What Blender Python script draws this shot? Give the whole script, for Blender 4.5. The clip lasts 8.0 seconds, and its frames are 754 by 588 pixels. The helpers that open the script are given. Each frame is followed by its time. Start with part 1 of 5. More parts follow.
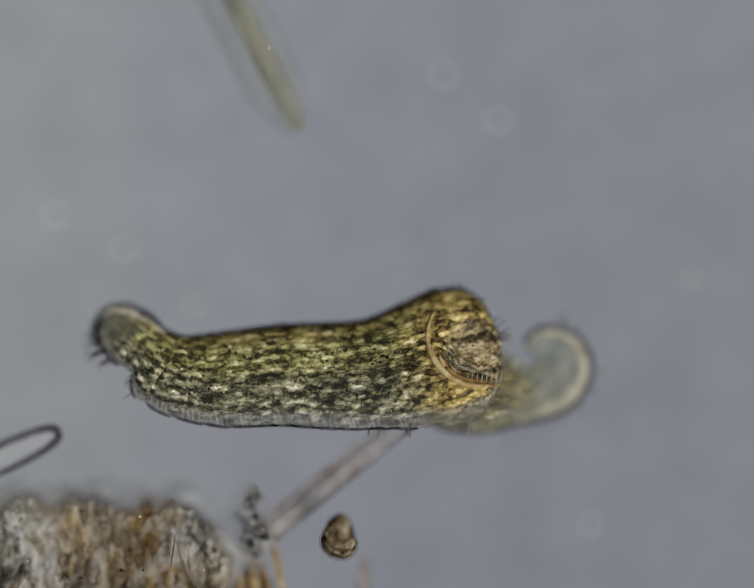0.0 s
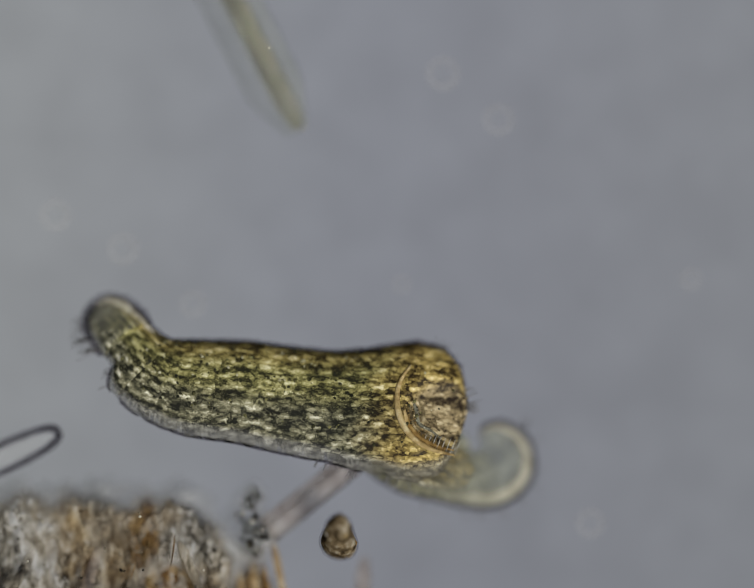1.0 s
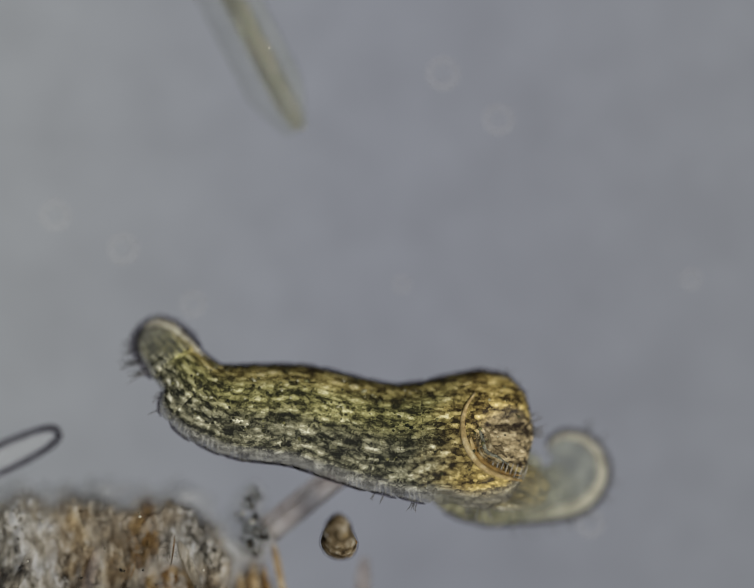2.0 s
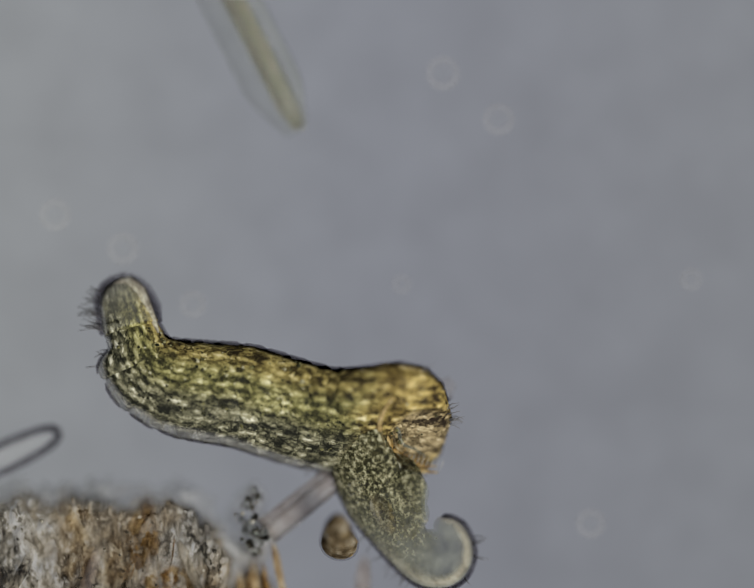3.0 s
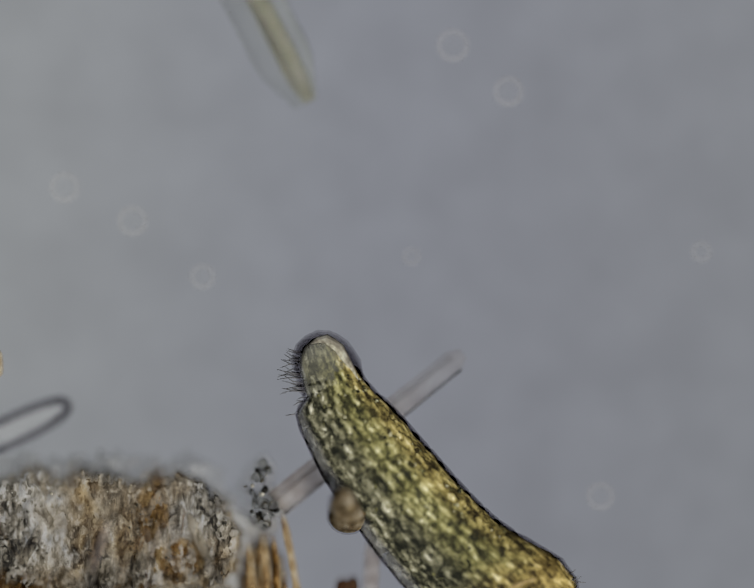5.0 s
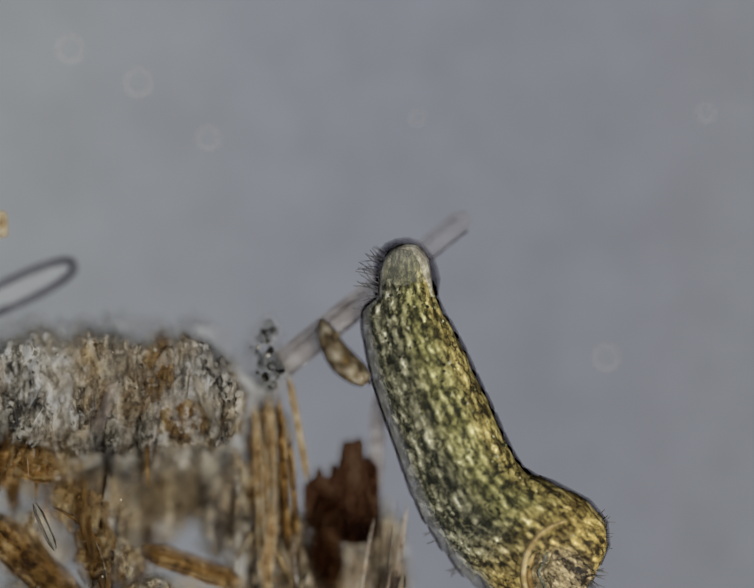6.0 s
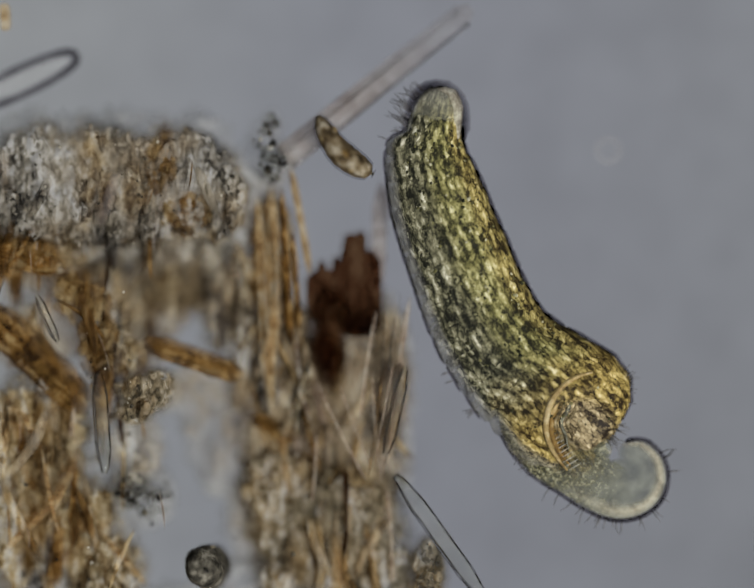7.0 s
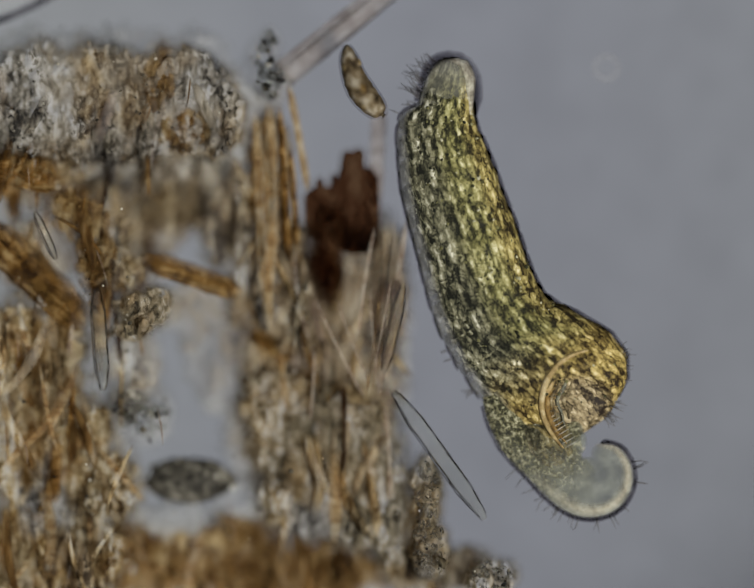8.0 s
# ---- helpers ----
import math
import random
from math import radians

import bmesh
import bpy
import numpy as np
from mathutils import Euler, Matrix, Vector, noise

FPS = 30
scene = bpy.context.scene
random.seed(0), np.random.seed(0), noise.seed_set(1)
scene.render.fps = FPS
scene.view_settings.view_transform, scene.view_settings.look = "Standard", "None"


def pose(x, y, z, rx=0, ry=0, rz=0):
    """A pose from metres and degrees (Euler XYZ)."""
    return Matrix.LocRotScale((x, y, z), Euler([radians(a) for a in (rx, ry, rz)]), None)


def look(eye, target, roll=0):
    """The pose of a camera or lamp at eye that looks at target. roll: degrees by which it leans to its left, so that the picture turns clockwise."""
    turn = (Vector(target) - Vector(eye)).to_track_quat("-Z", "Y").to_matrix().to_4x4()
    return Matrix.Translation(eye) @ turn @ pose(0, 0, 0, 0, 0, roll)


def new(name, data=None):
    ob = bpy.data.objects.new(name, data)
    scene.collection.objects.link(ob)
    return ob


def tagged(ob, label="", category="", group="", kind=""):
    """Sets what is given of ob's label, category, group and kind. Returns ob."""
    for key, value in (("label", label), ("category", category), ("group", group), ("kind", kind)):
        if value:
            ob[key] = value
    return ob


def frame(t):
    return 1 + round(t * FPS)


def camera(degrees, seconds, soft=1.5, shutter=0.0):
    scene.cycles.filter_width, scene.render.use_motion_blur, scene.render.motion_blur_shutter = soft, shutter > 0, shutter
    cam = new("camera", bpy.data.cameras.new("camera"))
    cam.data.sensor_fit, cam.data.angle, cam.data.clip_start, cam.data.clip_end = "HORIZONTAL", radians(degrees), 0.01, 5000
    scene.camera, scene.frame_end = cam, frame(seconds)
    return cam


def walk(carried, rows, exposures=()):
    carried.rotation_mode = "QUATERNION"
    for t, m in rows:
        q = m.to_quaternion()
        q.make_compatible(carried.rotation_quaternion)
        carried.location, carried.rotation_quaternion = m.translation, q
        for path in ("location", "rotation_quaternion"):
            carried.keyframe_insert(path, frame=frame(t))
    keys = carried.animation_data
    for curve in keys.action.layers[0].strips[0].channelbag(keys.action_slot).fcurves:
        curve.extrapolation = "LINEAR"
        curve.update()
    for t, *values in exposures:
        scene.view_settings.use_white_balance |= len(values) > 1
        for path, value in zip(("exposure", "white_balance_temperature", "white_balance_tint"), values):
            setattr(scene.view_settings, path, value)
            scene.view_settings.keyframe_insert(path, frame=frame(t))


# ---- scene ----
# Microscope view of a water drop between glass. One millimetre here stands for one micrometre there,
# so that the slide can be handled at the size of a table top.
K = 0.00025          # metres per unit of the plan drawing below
FAR = 5.613          # height of the lens over the sharp plane
SHARP = 0.042        # height of the sharp plane over the slide


def plan(x, y):
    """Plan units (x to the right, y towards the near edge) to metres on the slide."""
    return (x - 784) * K, (611 - y) * K


def plan_late(x, y):
    """The same, counted from the plan window at the end of the pan."""
    return plan(x - 33, y + 952)


# ---- camera ----
cam = camera(4.0, 8.0, soft=1.1, shutter=0.15)
cam.data.dof.use_dof = True
cam.data.dof.focus_distance = FAR
cam.data.dof.aperture_fstop = 0.45


def over(x, y, focus=0.0):
    """The lens over the plan, shifted by x, y; focus: how far the stage is racked up or down."""
    return pose(-x * K, y * K, FAR + SHARP + focus)


walk(cam, [
    (0.0, over(0, 0, 0.004)), (0.4, over(0, 0, 0.001)), (0.6, over(0, 0, 0.001)), (1.0, over(0, 0, 0.004)), (2.0, over(0, 0, 0.003)), (2.5, over(0, 0, 0.003)),
    (3.0, over(0, 0, -0.003)), (4.0, over(1, 0, -0.005)), (4.3, over(2, -1, -0.005)), (4.8, over(14, -34, -0.006)), (5.3, over(28, -86, -0.006)),
    (5.5, over(30, -110, -0.006)), (5.6, over(31, -153, -0.006)), (5.7, over(32, -222, -0.005)), (6.0, over(32, -347, -0.004)), (6.2, over(34, -406, -0.003)),
    (6.5, over(36, -550, -0.002)), (7.0, over(37, -779, -0.001)), (7.5, over(34, -906, -0.001)), (8.0, over(33, -952, -0.001)),
])

# ---- light: the lit field below the slide, added fill light above ----
world = bpy.data.worlds.new("added_fill")
world.use_nodes = True
scene.world = world
world.node_tree.nodes["Background"].inputs[0].default_value = (0.95, 0.98, 1.0, 1)
world.node_tree.nodes["Background"].inputs[1].default_value = 0.12
# lamp added above the slide for relief and dark rims; no such source is known
lamp = bpy.data.lights.new("fill_sun", "SUN")
lamp.energy, lamp.angle, lamp.color = 3.0, radians(14), (1.0, 0.97, 0.9)
fill_sun = new("fill_sun", lamp)
fill_sun.matrix_world = look((0.5, -0.42, 1.1), (0, 0, 0))


# ---- materials ----
def nodes_of(name):
    m = bpy.data.materials.new(name)
    m.use_nodes = True
    m.node_tree.nodes["Principled BSDF"].inputs["Specular IOR Level"].default_value = 0.08      # under water there is little gloss
    return m, m.node_tree.nodes, m.node_tree.links, m.node_tree.nodes["Principled BSDF"]


def ramp(nodes, stops):
    r = nodes.new("ShaderNodeValToRGB")
    e = r.color_ramp.elements
    while len(e) < len(stops):
        e.new(0.5)
    for el, (p, c) in zip(e, stops):
        el.position, el.color = p, (*c, 1)
    return r


def noise_node(nodes, links, scale, detail=4, rough=0.6, stretch=(1, 1, 1), seed=0.0):
    tc = nodes.new("ShaderNodeTexCoord")
    mp = nodes.new("ShaderNodeMapping")
    mp.inputs["Scale"].default_value = stretch
    mp.inputs["Location"].default_value = (seed, seed * 0.7, seed * 1.3)
    links.new(tc.outputs["Object"], mp.inputs["Vector"])
    n = nodes.new("ShaderNodeTexNoise")
    n.inputs["Scale"].default_value, n.inputs["Detail"].default_value, n.inputs["Roughness"].default_value = scale, detail, rough
    links.new(mp.outputs["Vector"], n.inputs["Vector"])
    return n


def grainy(name, stops, fine=220, coarse=45, stretch=(1, 1, 1), rough=0.5, bump=0.5, see=0.0, bump_size=0.001, island=0.0, thin=0.3):
    """Matter with a colour that varies at two scales, relief, and light passing through it: see is the share of clear gaps, thin the share of light
    that it lets through scattered."""
    m, n, l, b = nodes_of(name)
    a = noise_node(n, l, fine, 3, 0.65, stretch)
    c = noise_node(n, l, coarse, 3, 0.6, stretch, 3.7)
    mix = n.new("ShaderNodeMath")
    mix.operation = "MULTIPLY_ADD"
    mix.inputs[1].default_value = 0.55
    half = n.new("ShaderNodeMath")
    half.operation = "MULTIPLY"
    half.inputs[1].default_value = 0.45
    l.new(c.outputs["Fac"], half.inputs[0])
    l.new(a.outputs["Fac"], mix.inputs[0])
    l.new(half.outputs[0], mix.inputs[2])
    fac = mix.outputs[0]
    if island:
        g = n.new("ShaderNodeNewGeometry")
        s = n.new("ShaderNodeMath")
        s.operation = "MULTIPLY_ADD"
        s.inputs[1].default_value = island
        s.inputs[2].default_value = -island / 2
        l.new(g.outputs["Random Per Island"], s.inputs[0])
        t = n.new("ShaderNodeMath")
        l.new(s.outputs[0], t.inputs[0])
        l.new(fac, t.inputs[1])
        fac = t.outputs[0]
    r = ramp(n, stops)
    l.new(fac, r.inputs[0])
    l.new(r.outputs[0], b.inputs["Base Color"])
    b.inputs["Roughness"].default_value = rough
    bm = n.new("ShaderNodeBump")
    bm.inputs["Strength"].default_value = bump
    bm.inputs["Distance"].default_value = bump_size
    l.new(a.outputs["Fac"], bm.inputs["Height"])
    l.new(bm.outputs[0], b.inputs["Normal"])
    out = n["Material Output"]
    shader = b.outputs[0]
    if thin:
        tr = n.new("ShaderNodeBsdfTranslucent")
        l.new(r.outputs[0], tr.inputs[0])
        mx = n.new("ShaderNodeMixShader")
        mx.inputs[0].default_value = thin
        l.new(shader, mx.inputs[1])
        l.new(tr.outputs[0], mx.inputs[2])
        shader = mx.outputs[0]
    if see:
        tp = n.new("ShaderNodeBsdfTransparent")
        gap = ramp(n, [(max(0, 0.5 - 0.12), (see * 1.3,) * 3), (0.62, (see * 0.6,) * 3)])
        l.new(c.outputs["Fac"], gap.inputs[0])
        mx = n.new("ShaderNodeMixShader")
        l.new(gap.outputs[0], mx.inputs[0])
        l.new(shader, mx.inputs[1])
        l.new(tp.outputs[0], mx.inputs[2])
        shader = mx.outputs[0]
    l.new(shader, out.inputs[0])
    return m


def clear(name, colour, ior=1.1, rough=0.05, bump=0.15, fine=120, bump_size=0.001):
    """Clear living matter or silica under water: it bends the light from below."""
    m, n, l, b = nodes_of(name)
    a = noise_node(n, l, fine, 3, 0.6)
    c = noise_node(n, l, fine * 0.25, 2, 0.5, (1, 1, 1), 5.1)
    r = ramp(n, [(0.3, tuple(v * 0.88 for v in colour)), (0.7, tuple(min(1, v * 1.06) for v in colour))])
    l.new(c.outputs["Fac"], r.inputs[0])
    l.new(r.outputs[0], b.inputs["Base Color"])
    b.inputs["Transmission Weight"].default_value = 1
    b.inputs["Specular IOR Level"].default_value = 0.5
    b.inputs["IOR"].default_value = ior
    b.inputs["Roughness"].default_value = rough
    bm = n.new("ShaderNodeBump")
    bm.inputs["Strength"].default_value, bm.inputs["Distance"].default_value = bump, bump_size
    l.new(a.outputs["Fac"], bm.inputs["Height"])
    l.new(bm.outputs[0], b.inputs["Normal"])
    return m


def living(name):
    """The ciliate's body: rows of granules along it, olive in the trunk, amber towards the head, a pale clear margin along the belly."""
    m, n, l, b = nodes_of(name)
    at = n.new("ShaderNodeAttribute")
    at.attribute_name = "rest"
    side = n.new("ShaderNodeAttribute")
    side.attribute_name = "side"

    def tex(scale, detail, stretch):
        mp = n.new("ShaderNodeMapping")
        mp.inputs["Scale"].default_value = stretch
        l.new(at.outputs["Vector"], mp.inputs["Vector"])
        t = n.new("ShaderNodeTexNoise")
        t.inputs["Scale"].default_value, t.inputs["Detail"].default_value, t.inputs["Roughness"].default_value = scale, detail, 0.65
        l.new(mp.outputs["Vector"], t.inputs["Vector"])
        return t.outputs["Fac"]

    def calc(op, a, c, e=None):
        q = n.new("ShaderNodeMath")
        q.operation = op
        for k, v in enumerate((a, c, e)):
            if isinstance(v, (int, float)):
                q.inputs[k].default_value = v
            elif v is not None:
                l.new(v, q.inputs[k])
        return q.outputs[0]

    def cells(scale, stretch, warp):
        mp = n.new("ShaderNodeMapping")
        mp.inputs["Scale"].default_value = stretch
        l.new(at.outputs["Vector"], mp.inputs["Vector"])
        wob = n.new("ShaderNodeTexNoise")
        wob.inputs["Scale"].default_value = scale * 0.8
        l.new(at.outputs["Vector"], wob.inputs["Vector"])
        ad = n.new("ShaderNodeVectorMath")
        ad.operation = "MULTIPLY_ADD"
        ad.inputs[1].default_value = (warp,) * 3
        l.new(wob.outputs["Color"], ad.inputs[0])
        l.new(mp.outputs["Vector"], ad.inputs[2])
        v = n.new("ShaderNodeTexVoronoi")
        v.inputs["Scale"].default_value = scale
        l.new(ad.outputs[0], v.inputs["Vector"])
        sp = n.new("ShaderNodeSeparateColor")
        l.new(v.outputs["Color"], sp.inputs[0])
        return sp.outputs[0], v.outputs["Distance"]

    one, near = cells(380, (0.4, 1, 1), 0.003)
    fine, _ = cells(700, (0.5, 1, 1), 0.003)
    patch = tex(60, 2, (0.5, 1, 1))
    streak = tex(150, 3, (0.2, 1, 1))
    soft = tex(320, 4, (0.75, 1, 1))
    wave = calc("SINE", calc("MULTIPLY_ADD", side.outputs["Fac"], 24.0, calc("MULTIPLY", patch, 6.0)), 0)
    f = calc("MULTIPLY_ADD", one, 0.13, calc("MULTIPLY_ADD", fine, 0.10, calc("MULTIPLY_ADD", near, -0.16, calc("MULTIPLY_ADD", streak, 0.11,
             calc("MULTIPLY_ADD", soft, 0.26, calc("MULTIPLY_ADD", patch, 0.15, calc("MULTIPLY_ADD", wave, 0.022, 0.16)))))))
    olive = ramp(n, [(0.37, (0.022, 0.022, 0.013)), (0.43, (0.098, 0.094, 0.037)), (0.49, (0.26, 0.245, 0.095)), (0.55, (0.46, 0.435, 0.2)), (0.63, (0.82, 0.8, 0.58))])
    amber = ramp(n, [(0.36, (0.03, 0.02, 0.01)), (0.43, (0.18, 0.13, 0.042)), (0.5, (0.44, 0.335, 0.11)), (0.56, (0.66, 0.53, 0.22)), (0.64, (0.95, 0.87, 0.6))])
    pale = ramp(n, [(0.36, (0.09, 0.09, 0.09)), (0.43, (0.21, 0.21, 0.2)), (0.5, (0.34, 0.34, 0.315)), (0.61, (0.62, 0.62, 0.58))])
    drab = ramp(n, [(0.385, (0.014, 0.015, 0.012)), (0.44, (0.056, 0.056, 0.04)), (0.5, (0.165, 0.16, 0.108)), (0.56, (0.34, 0.33, 0.24)), (0.63, (0.8, 0.79, 0.68))])
    gorge_shade = ramp(n, [(0.36, (0.025, 0.018, 0.014)), (0.43, (0.14, 0.11, 0.065)), (0.5, (0.35, 0.28, 0.17)), (0.57, (0.56, 0.48, 0.33)), (0.65, (0.8, 0.72, 0.56))])
    for r in (olive, amber, pale, drab, gorge_shade):
        l.new(f, r.inputs[0])
    sep = n.new("ShaderNodeSeparateXYZ")
    l.new(at.outputs["Vector"], sep.inputs[0])

    def between(v, lo, hi):
        mr = n.new("ShaderNodeMapRange")
        mr.interpolation_type = "SMOOTHSTEP"
        mr.inputs["From Min"].default_value, mr.inputs["From Max"].default_value = lo, hi
        l.new(v, mr.inputs["Value"])
        return mr.outputs[0]
    front = between(calc("MULTIPLY_ADD", patch, 0.03, sep.outputs["X"]), 0.165, 0.2)
    belly = between(calc("MULTIPLY_ADD", streak, 0.19, side.outputs["Fac"]), -0.64, -0.82)
    rear = between(calc("MULTIPLY_ADD", patch, 0.02, sep.outputs["X"]), 0.031, 0.005)

    def blend(fac, a, c):
        mx = n.new("ShaderNodeMix")
        mx.data_type = "RGBA"
        l.new(fac, mx.inputs[0])
        l.new(a, mx.inputs[6])
        l.new(c, mx.inputs[7])
        return mx.outputs[2]
    lower = between(calc("MULTIPLY_ADD", patch, 0.5, side.outputs["Fac"]), 0.45, -0.15)
    upper = between(calc("MULTIPLY_ADD", patch, 0.4, side.outputs["Fac"]), 0.55, 1.0)
    col = blend(calc("MULTIPLY", lower, 0.9), olive.outputs[0], drab.outputs[0])
    col = blend(calc("MAXIMUM", front, calc("MULTIPLY", upper, 0.6)), col, amber.outputs[0])
    col = blend(calc("MAXIMUM", calc("MULTIPLY", belly, calc("SUBTRACT", 1.0, calc("MULTIPLY", front, 0.2))), calc("MULTIPLY", rear, 0.85)), col, pale.outputs[0])
    # brown of the gullet, with the hollow's shade mixed into the base colour
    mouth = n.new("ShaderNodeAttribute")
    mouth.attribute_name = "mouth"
    col = blend(calc("MULTIPLY", mouth.outputs["Fac"], 0.85), col, gorge_shade.outputs[0])
    l.new(col, b.inputs["Base Color"])
    tp = n.new("ShaderNodeBsdfTransparent")
    ms = n.new("ShaderNodeMixShader")
    fade = n.new("ShaderNodeAttribute")
    fade.attribute_name = "clear"
    l.new(calc("MAXIMUM", fade.outputs["Fac"], calc("MAXIMUM", calc("MULTIPLY", belly, 0.62), calc("MULTIPLY", rear, 0.4))), ms.inputs[0])
    l.new(b.outputs[0], ms.inputs[1])
    l.new(tp.outputs[0], ms.inputs[2])
    l.new(ms.outputs[0], n["Material Output"].inputs[0])
    b.inputs["Roughness"].default_value = 0.45
    bm = n.new("ShaderNodeBump")
    bm.inputs["Strength"].default_value, bm.inputs["Distance"].default_value = 0.8, 0.0014
    l.new(f, bm.inputs["Height"])
    l.new(bm.outputs[0], b.inputs["Normal"])
    return m


def tinted(name, stops, rust=None, share=0.5, fine=300, stretch=(1, 0.6, 1), walls=1, scatter=0.35, bump=0.5, spread=1.0):
    """Thin debris in light from below: a fine mosaic of stained pieces that colours the light passing through; a part of it scatters light."""
    m, n, l, b = nodes_of(name)
    tc = n.new("ShaderNodeTexCoord")
    wob = n.new("ShaderNodeTexNoise")
    wob.inputs["Scale"].default_value = fine * 0.5
    l.new(tc.outputs["Object"], wob.inputs["Vector"])
    mp = n.new("ShaderNodeMapping")
    mp.inputs["Scale"].default_value = stretch
    l.new(tc.outputs["Object"], mp.inputs["Vector"])
    ad = n.new("ShaderNodeVectorMath")
    ad.operation = "MULTIPLY_ADD"
    ad.inputs[1].default_value = (0.008,) * 3
    l.new(wob.outputs["Color"], ad.inputs[0])
    l.new(mp.outputs["Vector"], ad.inputs[2])
    vor = n.new("ShaderNodeTexVoronoi")
    vor.inputs["Scale"].default_value = fine
    l.new(ad.outputs[0], vor.inputs["Vector"])
    sp = n.new("ShaderNodeSeparateColor")
    l.new(vor.outputs["Color"], sp.inputs[0])
    grain = noise_node(n, l, fine * 0.7, 3, 0.6, stretch)
    patch = noise_node(n, l, 38, 4, 0.62, stretch, 3.1)

    def calc(a, k, c):
        q = n.new("ShaderNodeMath")
        q.operation = "MULTIPLY_ADD"
        l.new(a, q.inputs[0])
        q.inputs[1].default_value = k
        if isinstance(c, float):
            q.inputs[2].default_value = c
        else:
            l.new(c, q.inputs[2])
        return q.outputs[0]
    band = noise_node(n, l, 120, 3, 0.6, (1, 0.28, 1), 11.7)
    crisp = noise_node(n, l, 24, 2, 0.5, (1, 0.7, 1), 5.9)
    level = n.new("ShaderNodeMapRange")
    level.inputs["From Min"].default_value, level.inputs["From Max"].default_value = 0.42, 0.62
    level.inputs["To Min"].default_value = 0.5
    l.new(crisp.outputs["Fac"], level.inputs["Value"])
    detail = n.new("ShaderNodeMath")
    detail.operation = "MULTIPLY"
    l.new(calc(sp.outputs[0], 0.2 * spread, calc(grain.outputs["Fac"], 0.85 * spread, -0.525 * spread)), detail.inputs[0])
    l.new(level.outputs[0], detail.inputs[1])
    whole = n.new("ShaderNodeMath")
    l.new(detail.outputs[0], whole.inputs[0])
    l.new(calc(patch.outputs["Fac"], 0.5, calc(band.outputs["Fac"], 0.42, 0.05)), whole.inputs[1])
    f = whole.outputs[0]
    base = ramp(n, stops)
    l.new(f, base.inputs[0])
    col = base.outputs[0]
    if rust:
        warm = ramp(n, rust)
        l.new(f, warm.inputs[0])
        zone = noise_node(n, l, 20, 3, 0.55, (1, 0.8, 1), 7.3)
        where = ramp(n, [(share - 0.03, (0, 0, 0)), (share + 0.16, (1, 1, 1))])
        l.new(zone.outputs["Fac"], where.inputs[0])
        mx = n.new("ShaderNodeMix")
        mx.data_type = "RGBA"
        l.new(where.outputs[0], mx.inputs[0])
        l.new(col, mx.inputs[6])
        l.new(warm.outputs[0], mx.inputs[7])
        ash = ramp(n, ASH)
        l.new(f, ash.inputs[0])
        zone = noise_node(n, l, 27, 3, 0.6, (1, 0.45, 1), 15.3)
        where = ramp(n, [(0.53, (0, 0, 0)), (0.65, (1, 1, 1))])
        l.new(zone.outputs["Fac"], where.inputs[0])
        my = n.new("ShaderNodeMix")
        my.data_type = "RGBA"
        l.new(where.outputs[0], my.inputs[0])
        l.new(mx.outputs[2], my.inputs[6])
        l.new(ash.outputs[0], my.inputs[7])
        col = my.outputs[2]
    thin = n.new("ShaderNodeAttribute")
    thin.attribute_name = "thin"
    fade = n.new("ShaderNodeMix")
    fade.data_type = "RGBA"
    l.new(thin.outputs["Fac"], fade.inputs[0])
    l.new(col, fade.inputs[6])
    fade.inputs[7].default_value = (1, 1, 1, 1)
    stain = fade.outputs[2]
    tp = n.new("ShaderNodeBsdfTransparent")
    if walls == 2:
        gm = n.new("ShaderNodeGamma")
        gm.inputs[1].default_value = 0.5
        l.new(stain, gm.inputs[0])
        l.new(gm.outputs[0], tp.inputs[0])
    else:
        l.new(stain, tp.inputs[0])
    l.new(col, b.inputs["Base Color"])
    b.inputs["Roughness"].default_value = 0.4
    bm = n.new("ShaderNodeBump")
    bm.inputs["Strength"].default_value, bm.inputs["Distance"].default_value = bump, 0.0015
    l.new(grain.outputs["Fac"], bm.inputs["Height"])
    l.new(bm.outputs[0], b.inputs["Normal"])
    ms = n.new("ShaderNodeMixShader")
    l.new(calc(thin.outputs["Fac"], -scatter, float(scatter)), ms.inputs[0])
    l.new(tp.outputs[0], ms.inputs[1])
    l.new(b.outputs[0], ms.inputs[2])
    l.new(ms.outputs[0], n["Material Output"].inputs[0])
    return m


ASH = [(0.372, (0.05, 0.047, 0.046)), (0.452, (0.23, 0.215, 0.2)), (0.542, (0.48, 0.46, 0.43)), (0.622, (0.74, 0.72, 0.69)), (0.712, (0.98, 0.98, 0.98))]


def haze(name, colour, share, ior, rough=0.15, fine=160, bump=0.6):
    """Clear cytoplasm: part bends the light from below, part scatters it as a pale haze."""
    m = clear(name, (0.95, 0.96, 0.92), ior, rough, bump, fine)
    n, l = m.node_tree.nodes, m.node_tree.links
    b = n["Principled BSDF"]
    d = n.new("ShaderNodeBsdfPrincipled")
    a = noise_node(n, l, fine * 1.3, 3, 0.6, (1, 1, 1), 2.2)
    r = ramp(n, [(0.35, tuple(v * 0.45 for v in colour)), (0.5, colour), (0.66, tuple(min(0.9, v * 1.7) for v in colour))])
    l.new(a.outputs["Fac"], r.inputs[0])
    l.new(r.outputs[0], d.inputs["Base Color"])
    d.inputs["Roughness"].default_value = 0.4
    d.inputs["Specular IOR Level"].default_value = 0.08
    l.new(b.inputs["Normal"].links[0].from_socket, d.inputs["Normal"])
    mx = n.new("ShaderNodeMixShader")
    mx.inputs[0].default_value = share
    l.new(b.outputs[0], mx.inputs[1])
    l.new(d.outputs[0], mx.inputs[2])
    l.new(mx.outputs[0], n["Material Output"].inputs[0])
    return m



